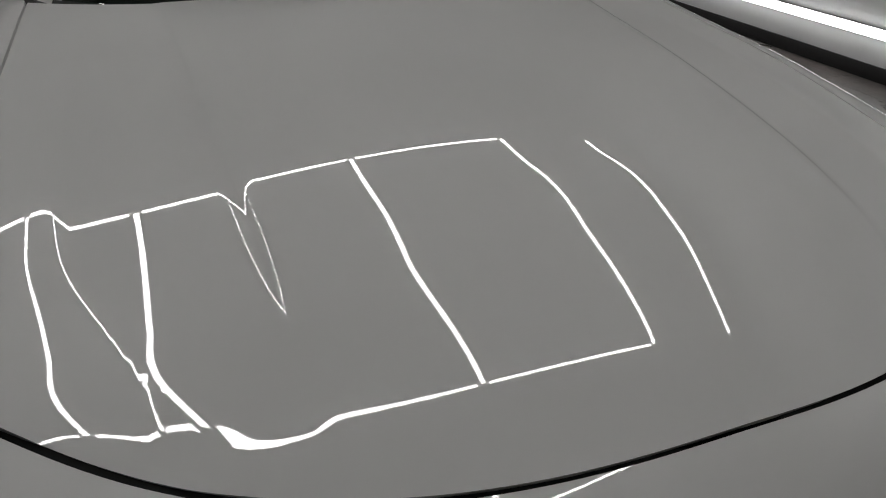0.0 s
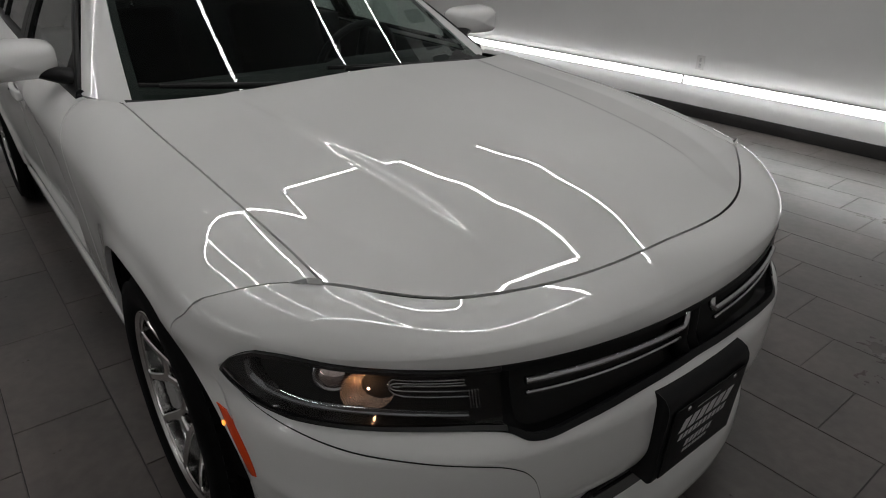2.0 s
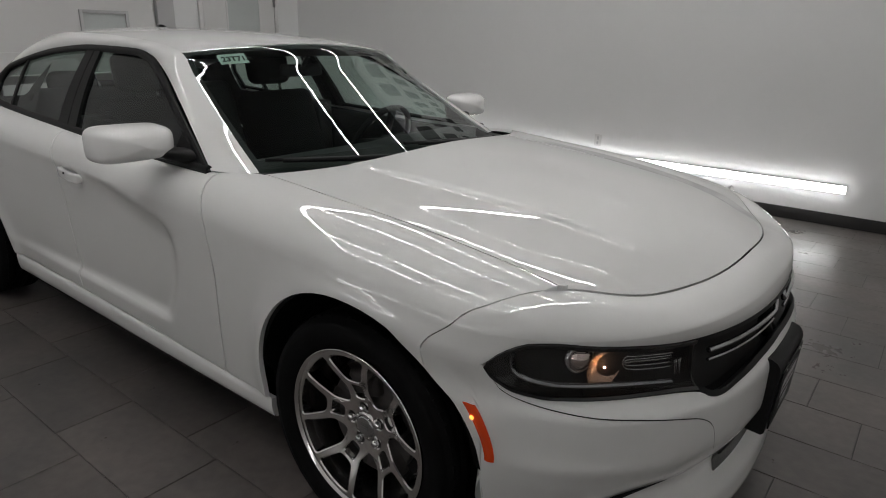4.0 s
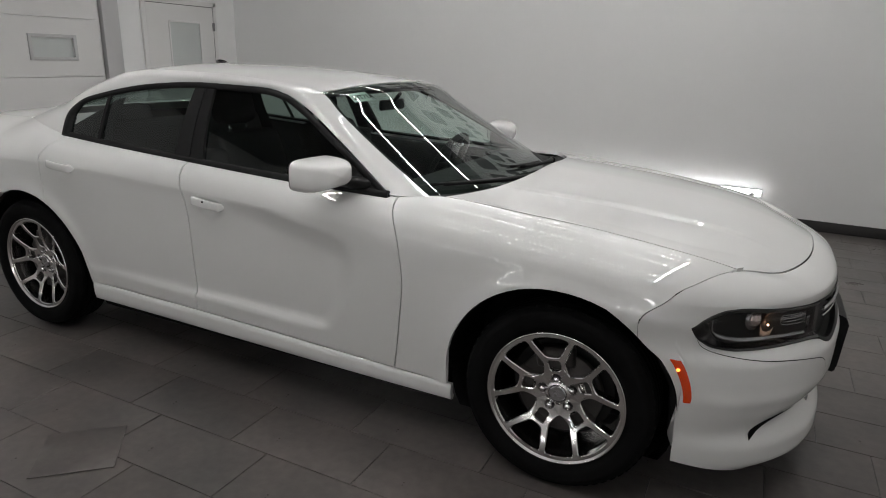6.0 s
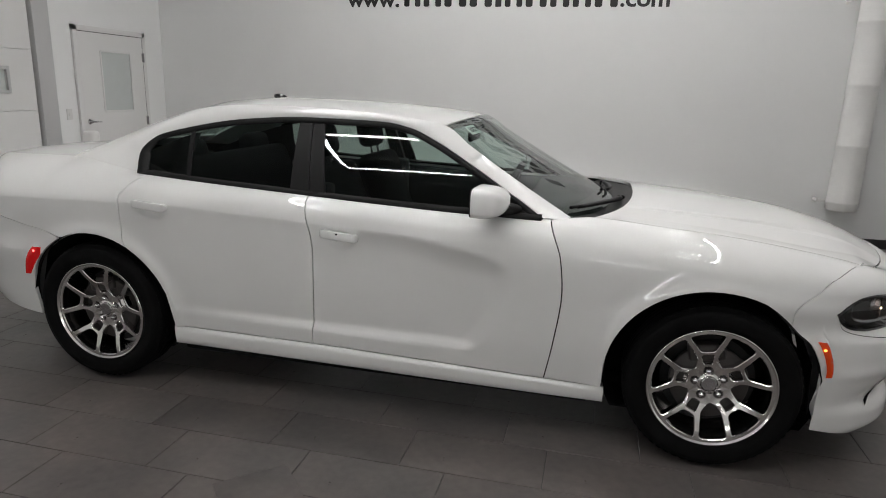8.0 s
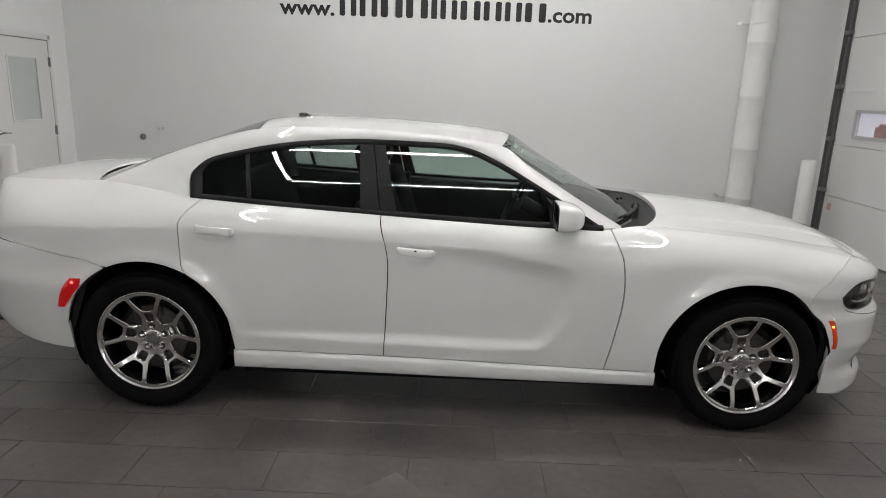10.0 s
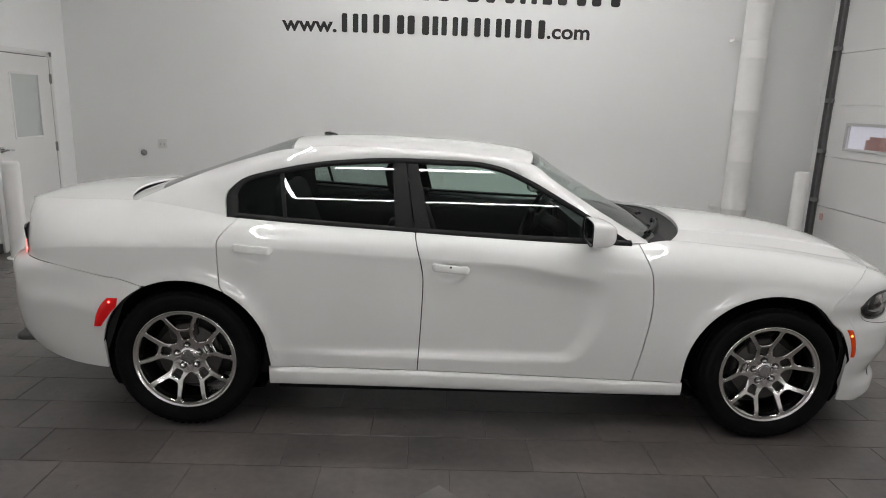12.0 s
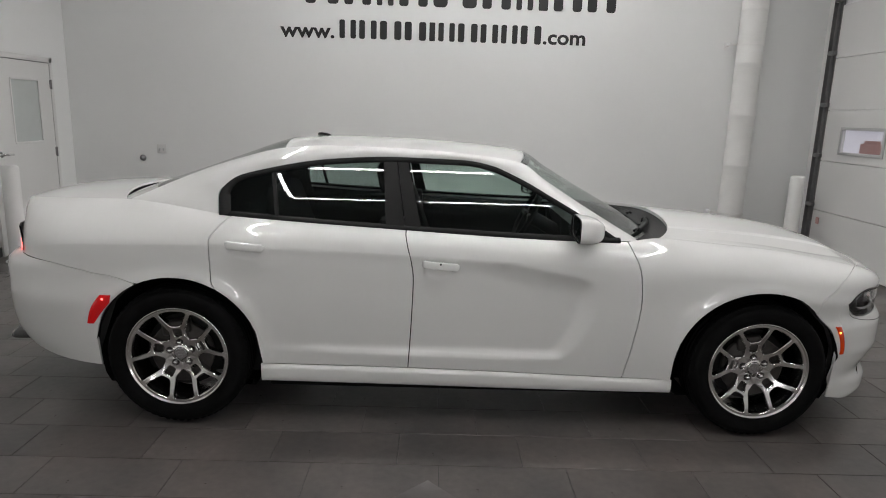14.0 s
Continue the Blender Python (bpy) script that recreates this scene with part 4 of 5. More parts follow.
def marker(s):
    """Side marker lamps: amber at the front bumper, red at the rear one."""
    for front in (True, False):
        bm = bmesh.new()
        rows = []
        for k in np.linspace(0, 1, 9):
            row = []
            for j in np.linspace(0, 1, 5):
                if front:
                    z = 0.465 + 0.158 * k
                    u = 1.995 - 0.062 * k**1.6 + (j - 0.5) * (0.034 + 0.010 * k) - 0.006
                else:
                    z = 0.540 + 0.160 * k
                    u = -1.905 + 0.055 * k + (j - 0.5) * (0.020 + 0.018 * math.sin(math.pi * min(1, 0.1 + k * 0.8)))
                e = math.sin(math.pi * j) * math.sin(math.pi * min(max(k, 0.02), 0.98)) ** 0.4
                row.append(on_body(u, z, 0.002 + 0.008 * e))
            rows.append(row)
        grid(bm, mirrored(rows, s), 0.006, out=(0, s, 0))
        mk = part("side_marker", bm, AMBER if front else REDLENS, car, "lit amber side marker" if front else "lit red side marker")
        b = bmesh.new()
        p = on_body(1.935, 0.592, 0.010) if front else on_body(-1.857, 0.680, 0.010)
        ball(b, (p[0], p[1] * s, p[2]), 0.0065, 1, 0.5, 1, 6)
        part("marker_bulb", b, AMBERLIT if front else REDLIT, mk, "glowing bulb")
    bm = bmesh.new()
    us = [X0 - k for k in (0.80, 0.86, 0.92, 1.0, 1.1, 1.25, 1.4, math.pi / 2)]
    low, high = (lambda u: 0.874), (lambda u: 0.890 + 0.115 * float(smooth(X0 - 0.78, X0 - 0.95, u)))
    P = body_patch(us, low, high, 0.004, 6)
    grid(bm, mirrored(P, s), 0.01, out=(-0.7, s, 0))
    tl = part("tail_light", bm, GLOSSBLACK, car, "dark tail light band with a lit red end")
    bm = bmesh.new()
    P = body_patch([X0 - k for k in (0.80, 0.86, 0.92, 1.0)], lambda u: 0.878, lambda u: 0.884 + 0.05 * float(smooth(X0 - 0.76, X0 - 0.95, u)), 0.009, 3)
    grid(bm, mirrored(P, s), 0.003, out=(-0.7, s, 0))
    part("tail_bulb", bm, REDLIT, tl, "lit red lamp section")


WHEEL = {}


def rounded(pts, n=3):
    """Corner cutting of an open run of points, its ends kept."""
    p = [np.array(q, float) for q in pts]
    for _ in range(n):
        out = [p[0]]
        for a, b in zip(p[:-1], p[1:]):
            out += [a * 0.78 + b * 0.22, a * 0.22 + b * 0.78]
        p = out + [p[-1]]
    return p


def spoke_mesh(H):
    """One fifth of the wheel face: stem with its pocket, crossbar, two arms, half a window on each side."""
    pol = lambda r, d: np.array((r * math.cos(radians(d)), r * math.sin(radians(d))))
    big = rounded([pol(0.2275, 36), pol(0.2275, 28), pol(0.226, 22.3), pol(0.190, 21.8), pol(0.150, 20.0), pol(0.124, 18.8), pol(0.100, 26.0), pol(0.090, 31), pol(0.0870, 36)])
    ring = lambda pts: rounded(pts + pts[:1])[:-1]
    outer = ring([pol(0.2275, 0), pol(0.2275, 9), pol(0.226, 17.0), pol(0.205, 15.8), pol(0.170, 12.6), pol(0.148, 9.6), pol(0.1435, 0), pol(0.148, -9.6), pol(0.170, -12.6), pol(0.205, -15.8), pol(0.226, -17.0), pol(0.2275, -9)])
    pocket = ring([np.array(p) for p in ((0.129, 0), (0.129, 0.022), (0.112, 0.0205), (0.088, 0.018), (0.085, 0), (0.088, -0.018), (0.112, -0.0205), (0.129, -0.022))])
    arc = lambda r, a, b, n: [pol(r, d) for d in np.linspace(a, b, n)]
    flip = lambda run: [p * np.array((1, -1)) for p in run][::-1]
    bm = bmesh.new()
    C = 0.0035

    def inset(run, closed):
        """Move a run of points away from its window."""
        out = []
        for i, p in enumerate(run):
            a, b = run[(i - 1) % len(run) if closed else max(i - 1, 0)], run[(i + 1) % len(run) if closed else min(i + 1, len(run) - 1)]
            d = (b - a) / (np.linalg.norm(b - a) + 1e-9)
            out.append(p + np.array((-d[1], d[0])) * C)
        return out

    def wall(top, edge, closed):
        rows = [[(*p, H(np.linalg.norm(p))) for p in top], [(*p, H(np.linalg.norm(p)) - C) for p in edge], [(*(p * 1.0), H(np.linalg.norm(p)) - 0.040) for p in edge]]
        n = len(edge)
        vs = [[bm.verts.new(q) for q in r] for r in rows]
        for A, B in zip(vs[:-1], vs[1:]):
            for k in range(n - (not closed)):
                bm.faces.new((A[k], A[(k + 1) % n], B[(k + 1) % n], B[k])).smooth = True
        for k in range(n - (not closed)):
            for r in (0, 1):
                e = bm.edges.get((vs[r][k], vs[r][(k + 1) % n]))
                e.smooth = False
        return vs[0]

    def signed(run):
        return sum(a[0] * b[1] - a[1] * b[0] for a, b in zip(run, run[1:] + run[:1]))

    edges = []
    nut = [np.array((0.056 + 0.0165 * math.cos(a), 0.0165 * math.sin(a))) for a in np.linspace(0, 2 * math.pi, 20, endpoint=False)]
    for hole in (outer, pocket, nut):
        if signed(hole) > 0:
            hole = hole[::-1]
        v = wall(inset(hole, True), hole, True)
        edges += [bm.edges.get((v[k], v[(k + 1) % len(v)])) for k in range(len(v))]
    side_a = big[::-1]
    top_a = inset(side_a, False)
    # keep the half windows' ends on the sector's border
    u36 = pol(1, 36)
    for i in (0, -1):
        top_a[i] = u36 * (np.linalg.norm(side_a[i]) + (-C if i == 0 else C))
    sgn = 1 if np.linalg.norm(top_a[len(top_a) // 2]) and np.cross(u36, top_a[len(top_a) // 2] - side_a[len(side_a) // 2]) < 0 else -1
    if sgn < 0:
        top_a = [2 * e - t if 0 < i < len(top_a) - 1 else t for i, (t, e) in enumerate(zip(top_a, side_a))]
    va = wall(top_a, side_a, False)
    vb = wall(flip(top_a), flip(side_a), False)
    hub = [bm.verts.new((*p, H(0.04) - 0.004)) for p in arc(0.034, -36, 36, 9)]
    rim = [bm.verts.new((*p, H(0.24))) for p in arc(0.2405, 36, -36, 25)]
    chain = hub + va + rim + vb
    for a, b in zip(chain, chain[1:] + chain[:1]):
        edges.append(bm.edges.get((a, b)) or bm.edges.new((a, b)))
    # faces of the front: fill between the outline and its two holes
    res = bmesh.ops.triangle_fill(bm, use_beauty=True, use_dissolve=False, edges=edges, normal=(0, 0, 1))
    fs = [f for f in res["geom"] if isinstance(f, bmesh.types.BMFace)]
    bmesh.ops.recalc_face_normals(bm, faces=bm.faces[:])
    for f in fs:
        f.smooth = True
        if f.normal.z < 0:
            f.normal_flip()
    # sloping floor of the stem's pocket
    bar(bm, [Vector((0.078, 0, H(0.08) - 0.008)), Vector((0.098, 0, H(0.10) - 0.030)), Vector((0.106, 0, H(0.11) - 0.040))], (0.046, 0.046, 0.046), 0.008)
    bmesh.ops.scale(bm, vec=(1.063, 1.063, 1), verts=bm.verts[:])
    me = bpy.data.meshes.new("spoke")
    bm.to_mesh(me)
    bm.free()
    me.materials.append(ALLOY)
    return me


def wheel(x, z, s, turn):
    """Alloy wheel with five split spokes, tyre, brake disc and nuts; local z points outwards."""
    w = empty("wheel", x, s * 0.80, z)
    w.parent = car
    w.rotation_euler = (radians(-90 * s), 0, 0)
    w["label"] = "polished five-spoke alloy wheel with black tyre"
    R, rr, half = z - 0.001, 0.2630, 0.1175
    bm = bmesh.new()
    prof = [(rr - 0.006, half - 0.030), (rr + 0.002, half - 0.022), (rr + 0.010, half - 0.014), (rr + 0.020, half - 0.006), (rr + 0.045, half + 0.002), (rr + 0.052, half + 0.0005), (rr + 0.058, half + 0.002),
            (rr + 0.085, half - 0.004), (R - 0.022, half - 0.014), (R - 0.010, half - 0.024), (R - 0.003, half - 0.040)]
    for g in (0.055, 0.018, -0.018, -0.055):
        prof += [(R, g + 0.007), (R - 0.008, g + 0.005), (R - 0.008, g - 0.005), (R, g - 0.007)]
    prof += [(R - 0.003, -half + 0.040), (R - 0.022, -half + 0.014), (rr + 0.06, -half), (rr + 0.01, -half + 0.012), (rr - 0.004, -half + 0.03)]
    V = lathe(bm, prof, 72)
    # shoulder blocks
    part("tyre", bm, RUBBER, w, "black rubber tyre")
    bm = bmesh.new()
    for k in range(60):
        a = 2 * math.pi * k / 60
        box(bm, R - 0.018, R - 0.0035, -0.011, 0.011, half - 0.052, half - 0.0285, 0.0, Matrix.Rotation(a, 4, "Z"))
    part("tread_block", bm, RUBBER, w)
    bm = bmesh.new()
    lathe(bm, ((rr + 0.004, half - 0.016), (rr + 0.003, half - 0.011), (rr - 0.003, half - 0.0105), (rr - 0.007, half - 0.0200), (rr - 0.020, half - 0.0205), (rr - 0.021, half - 0.060)), 72)
    rim = part("rim", bm, ALLOY, w, "polished alloy rim")
    # barrel in the darker alloy, its shade painted in
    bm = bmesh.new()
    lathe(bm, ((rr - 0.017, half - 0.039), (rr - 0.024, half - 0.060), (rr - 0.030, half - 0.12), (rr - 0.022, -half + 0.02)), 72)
    part("rim_barrel", bm, ALLOYSHADE, w, "alloy wheel barrel with its shade put into a darker colour")
    top = half - 0.020
    H = lambda r: top - 0.046 * float(smooth(0.235, 0.06, r))
    if "spoke" not in WHEEL:
        WHEEL["spoke"] = spoke_mesh(H)
    for k in range(5):
        a0 = radians(turn) + math.pi / 2 + 2 * math.pi * k / 5
        M = Matrix.Rotation(a0, 4, "Z")
        sp = new("spoke", WHEEL["spoke"])
        sp.parent = w
        sp.matrix_local = M
        tagged(sp, "split polished spoke")
        bm = bmesh.new()
        lathe(bm, ((0.0125, H(0.055) - 0.012), (0.0115, H(0.055) + 0.008), (0.009, H(0.055) + 0.012), (0.001, H(0.055) + 0.013)), 6)
        bmesh.ops.transform(bm, matrix=M @ Matrix.Translation((0.0595, 0, 0)), verts=bm.verts[:])
        part("wheel_nut", bm, CHROME, w)
        bm = bmesh.new()
        lathe(bm, ((0.0185, H(0.055) - 0.009), (0.0168, H(0.055) - 0.011), (0.001, H(0.055) - 0.012)), 18)
        bmesh.ops.transform(bm, matrix=M @ Matrix.Translation((0.0595, 0, 0)), verts=bm.verts[:])
        part("nut_seat", bm, IRON, w)
    bm = bmesh.new()
    lathe(bm, ((0.052, H(0.05) - 0.02), (0.050, H(0.05) - 0.002), (0.036, H(0.04) + 0.001)), 32)
    part("hub", bm, ALLOY, w)
    bm = bmesh.new()
    lathe(bm, ((0.034, H(0.04) - 0.002), (0.033, H(0.04) + 0.004), (0.029, H(0.04) + 0.006), (0.001, H(0.04) + 0.006)), 32, sharp=(2,))
    for k in (-1, 0, 1):
        box(bm, -0.014, 0.014, k * 0.008 - 0.0022, k * 0.008 + 0.0022, H(0.04) + 0.005, H(0.04) + 0.0072)
    part("centre_cap", bm, SATIN, w, "grey centre cap with a plain badge")
    bm = bmesh.new()
    lathe(bm, ((0.165, 0.005), (0.165, 0.025), (0.160, 0.028), (0.09, 0.028), (0.085, 0.035), (0.06, 0.036)), 48)
    part("brake_disc", bm, IRON, w, "dull iron brake disc")
    bm = bmesh.new()
    M = Matrix.Rotation(radians(100), 4, "Z")
    box(bm, 0.10, 0.180, -0.075, 0.075, -0.01, 0.05, 0.014, M)
    part("brake_caliper", bm, IRON, w)
    bm = bmesh.new()
    lathe(bm, ((0.20, -0.02), (0.06, -0.02), (0.001, -0.02)), 32)
    part("dust_shield", bm, GAP, w)
    return w


def wheel_well(cx, cz, r, s):
    bm = bmesh.new()
    ang = np.linspace(-0.25 * math.pi, 1.25 * math.pi, 30)
    P = [[(cx + (r - 0.003) * (1.05 if math.cos(a) > 0 and cx > 0 else 1) * math.cos(a), y, max(cz + (r - 0.003) * math.sin(a), 0.20)) for a in ang] for y in (0.885, 0.84, 0.70, 0.52)]
    P = np.array(P)
    P[0, :, 1] -= 0.05 * (P[0, :, 2] < 0.42)
    grid(bm, mirrored(P, s), 0, out=None)
    P = [[(cx + k * math.cos(a), 0.52, max(cz + k * math.sin(a), 0.16)) for a in ang] for k in (r + 0.004, 0.02)]
    grid(bm, mirrored(P, s), 0, out=None)
    part("wheel_arch_liner", bm, LINER, car, "black wheel arch liner")




def cabin():
    """Dark interior seen through the glass."""
    bm = bmesh.new()
    box(bm, -1.75, 1.05, -0.74, 0.74, 0.24, 0.30)
    part("cabin_floor", bm, CABIN, car)
    bm = bmesh.new()
    box(bm, -2.15, 2.15, -0.60, 0.60, 0.19, 0.24, 0.02)
    for s in (-1, 1):
        box(bm, -1.06, 1.02, s * 0.595, s * 0.84, 0.20, 0.235, 0.01)
    part("underbody", bm, LINER, car)
    bm = bmesh.new()
    P = []
    for k in np.linspace(0, 1, 10):
        x = 0.62 + 0.42 * k
        P.append([(x + 0.10 * (1 - a * a) * k, a * 0.72, 0.985 + 0.045 * math.sin(math.pi * (0.25 + 0.6 * k)) + (0.035 if a > 0.15 and a < 0.85 else 0) * math.sin(math.pi * min(1, k * 1.2)) ) for a in np.linspace(-1, 1, 25)])
    grid(bm, P, 0.25, out=(0, 0, 1), sides="blr")
    part("dashboard", bm, CABIN, car, "black dashboard")
    # steering wheel on the far side
    bm = bmesh.new()
    tilt = Matrix.Translation((0.44, 0.37, 0.98)) @ Matrix.Rotation(radians(-62), 4, "Y")
    ring = [tilt @ Vector((0.185 * math.cos(a), 0.185 * math.sin(a), 0)) for a in np.linspace(0, 2 * math.pi, 41)]
    tube(bm, ring, 0.016, 10, caps=False)
    for a in (0, math.pi * 0.5, math.pi * 1.5):
        tube(bm, [tilt @ Vector((0, 0, -0.02)), tilt @ Vector((0.18 * math.cos(a), 0.18 * math.sin(a), 0))], 0.02, 8)
    sw = part("steering_wheel", bm, CABIN, car, "black steering wheel")
    bm = bmesh.new()
    tube(bm, [tilt @ Vector((0, 0, -0.02)), tilt @ Vector((0, 0, -0.30))], 0.05, 12)
    part("steering_column", bm, CABIN, sw)

    def seat(x, y, w, name, heads, up=1.20):
        bm = bmesh.new()
        box(bm, x - 0.26, x + 0.26, y - w, y + w, 0.50, 0.66, 0.05)
        st = part(name, bm, FABRIC, car, "black cloth seat with headrest")
        bm = bmesh.new()
        box(bm, -0.07, 0.07, -w, w, 0, 0.60, 0.06, pose(x - 0.25, y, 0.60, 0, -20, 0), 3)
        part("backrest", bm, FABRIC, st)
        for h in heads:
            bm = bmesh.new()
            box(bm, -0.055, 0.055, -0.135, 0.135, 0, 0.185, 0.05, pose(x - 0.475, y + h, up, 0, -12, 0), 3)
            part("headrest", bm, FABRIC, st)
            bm = bmesh.new()
            for d in (-0.06, 0.06):
                tube(bm, [(x - 0.455, y + h + d, up - 0.06), (x - 0.475, y + h + d, up + 0.03)], 0.007, 8)
            part("headrest_post", bm, SATIN, st)

    seat(0.02, -0.38, 0.25, "front_seat", (0,))
    seat(0.02, 0.38, 0.25, "front_seat", (0,))
    seat(-0.80, 0.0, 0.62, "rear_bench", (-0.36, 0.36), 1.07)
    bm = bmesh.new()
    P = [[(x, a * 0.66, 1.03 + 0.05 * k) for a in np.linspace(-1, 1, 9)] for k, x in zip(np.linspace(0, 1, 6), np.linspace(-1.20, -1.86, 6))]
    grid(bm, P, 0.3, out=(0, 0, 1))
    part("parcel_shelf", bm, CABIN, car, "black parcel shelf")
    bm = bmesh.new()
    rows = [roof_row(t, 21, 0.05 * (1 - k) - 0.03 * k, 0.010) for k, t in zip(np.linspace(0, 1, 14), np.linspace(T_TOP + 0.01, T_REAR - 0.01, 14))]
    P = np.array(rows)
    P[..., 2] -= 0.035
    grid(bm, P, 0, out=(0, 0, -1))
    part("headliner", bm, HEADLINER, car, "grey headliner")
    for s in (-1, 1):
        bm = bmesh.new()
        P = [[(x, 0.74, z) for x in between(-1.25, 0.80, 12)] for z in (0.3, 0.6, 0.9, 1.02)]
        P += [[(x, 0.77, float(belt_z(x)) - 0.012) for x in between(-1.25, 0.80, 12)]]
        grid(bm, mirrored(P, s), 0, out=(0, -s, 0))
        part("door_lining", bm, CABIN, car)
        bm = bmesh.new()
        P = [[(x, y, z) for x, y, z in ((-1.10, 0.66, 1.04), (-1.30, 0.66, 1.04), (-1.75, 0.50, 1.06))], [(-1.12, 0.60, 1.18), (-1.30, 0.58, 1.17), (-1.62, 0.47, 1.13)], [(-1.10, 0.53, 1.31), (-1.22, 0.51, 1.28), (-1.34, 0.48, 1.24)]]
        grid(bm, mirrored(P, s), 0, out=(0, -s, 0))
        part("rear_pillar_lining", bm, CABIN, car)
        bm = bmesh.new()
        box(bm, -0.50, -0.30, s * 0.60, s * 0.72, 0.3, 1.10, 0.02)
        part("pillar_lining", bm, CABIN, car)
    # inner mirror
    bm = bmesh.new()
    box(bm, 0.27, 0.295, -0.12, 0.12, 1.295, 1.350, 0.012)
    tube(bm, [(0.29, 0, 1.335), (0.335, 0, 1.385)], 0.010, 8)
    part("inner_mirror", bm, CABIN, car, "black inner mirror")


def glass_edges():
    """Cowl, wipers, black print borders, aerial."""
    bm = bmesh.new()
    P = []
    for k in np.linspace(0, 1, 9):
        row = []
        for a in np.linspace(-1, 1, 61):
            x0 = 0.885 + 0.17 * (1 - a * a)
            x1 = 0.990 + 0.182 * (1 - abs(a) ** 3.0)
            x = x0 + (x1 - x0) * k
            y = a * (0.70 + 0.05 * k)
            z = (1.006 + 0.012 * (1 - a * a)) * (1 - k) + (float(hood_z(x, y)) - 0.020) * k - 0.012 * math.sin(math.pi * k)
            row.append((x, y, z))
        P.append(row)
    grid(bm, P, 0.02, out=(0, 0, 1))
    cowl = part("cowl", bm, TRIM, car, "black plastic cowl under the windscreen")
    bm = bmesh.new()
    rows = [roof_row(t, 41, 0.17 * (1 - k) + 0.07 * k - 0.004, 0.012 + 0.024 * k - 0.004) for k, t in ((0, 0.0), (0.10, 0.036), (0.12, 0.042))]
    grid(bm, rows, 0, out=(1, 0, 1))
    rows = [roof_row(t, 41, 0.17 * (1 - k) + 0.07 * k - 0.004, 0.012 + 0.024 * k - 0.004) for k, t in ((0.94, T_TOP * 0.94), (1.0, T_TOP - 0.003))]
    grid(bm, rows, 0, out=(1, 0, 1))
    for s in (-1, 1):
        rows = [[(lambda p: (p[0], p[1] * s * f, p[2] - 0.006))(outer_line(t)) for t in np.linspace(0, T_TOP, 20)] for f in (0.995, 0.955)]
        grid(bm, rows, 0, out=(1, 0, 1))
    part("screen_border", bm, GAP, windscreen)
    for y0, y1, x0 in ((-0.10, -0.62, 0.0), (0.52, -0.04, 0.0)):
        bm = bmesh.new()
        pts = []
        for k in np.linspace(0, 1, 12):
            y = y0 + (y1 - y0) * k
            a = y / 0.70
            pts.append((0.965 + 0.17 * (1 - a * a) - 0.075 * k - 0.02, y, 1.030 + 0.012 * (1 - a * a) + 0.030 * k))
        tube(bm, pts, [0.014 - 0.007 * k for k in np.linspace(0, 1, 12)], 8)
        wp = part("wiper", bm, TRIM, car, "black wiper arm and blade")
        bm = bmesh.new()
        tube(bm, [(p[0] - 0.035, p[1] - 0.05, p[2] + 0.004) for p in pts[3:]], 0.007, 6)
        part("wiper_blade", bm, TRIM, wp)
        bm = bmesh.new()
        lathe(bm, ((0.024, 0), (0.022, 0.022), (0.012, 0.03), (0.001, 0.03)), 16)
        bmesh.ops.translate(bm, vec=Vector(pts[0]) + Vector((0, 0, -0.015)), verts=bm.verts[:])
        part("wiper_pivot", bm, TRIM, wp)
    bm = bmesh.new()
    rows = []
    for k in np.linspace(0, 1, 8):
        r = math.sqrt(max(0.0, 1 - k * k))
        rows.append([(-0.90 - 0.02 * k + 0.045 * r * math.cos(a), 0.022 * r * math.sin(a), 1.495 + 0.022 * k) for a in np.linspace(0, 2 * math.pi, 18, endpoint=False)])
    grid(bm, rows, close=True)
    part("roof_aerial", bm, GLOSSBLACK, car, "small black roof aerial")
    # stock sticker behind the glass
    bm = bmesh.new()
    t0, t1 = T_TOP * 0.83, T_TOP * 0.925
    c = []
    for t in (t0, t1):
        r = roof_row(t, 41, 0.17 * (1 - t / T_TOP) + 0.07 * t / T_TOP - 0.006, 0.012 + 0.024 * t / T_TOP - 0.006)
        c.append([r[j] for j in (4, 5, 7, 8)])
    grid(bm, c, 0, out=(1, 0, 1))
    part("screen_sticker", bm, STICKER, windscreen, "pale sticker with a stock number")
    return c


def exhaust(s):
    bm = bmesh.new()
    P = [[(-2.22 - 0.30 * k, 0.60 + 0.085 * math.cos(a) * f, 0.385 + 0.036 * math.sin(a) * f) for a in np.linspace(0, 2 * math.pi, 20, endpoint=False)] for k, f in ((0, 0.9), (0.95, 1.0), (1.0, 0.96), (0.98, 0.85), (0.5, 0.8))]
    grid(bm, mirrored(P, s), close=True)
    part("exhaust_tip", bm, SMOKE, car, "dark exhaust tip under the rear bumper")


for s in (-1, 1):
    exhaust(s)
    windows(s)
    door_furniture(s)
    mirror(s)
    headlight(s)
    marker(s)
    for (cx, cz, r), z, turn in zip(ARCH, (0.369, 0.371), (9, 5)):
        wheel_well(cx, cz, r, s)
        wheel(1.526 if cx > 0 else -1.526, z, s, turn * -s)
front_details()
cabin()
STICK = glass_edges()

# ---- writing ----


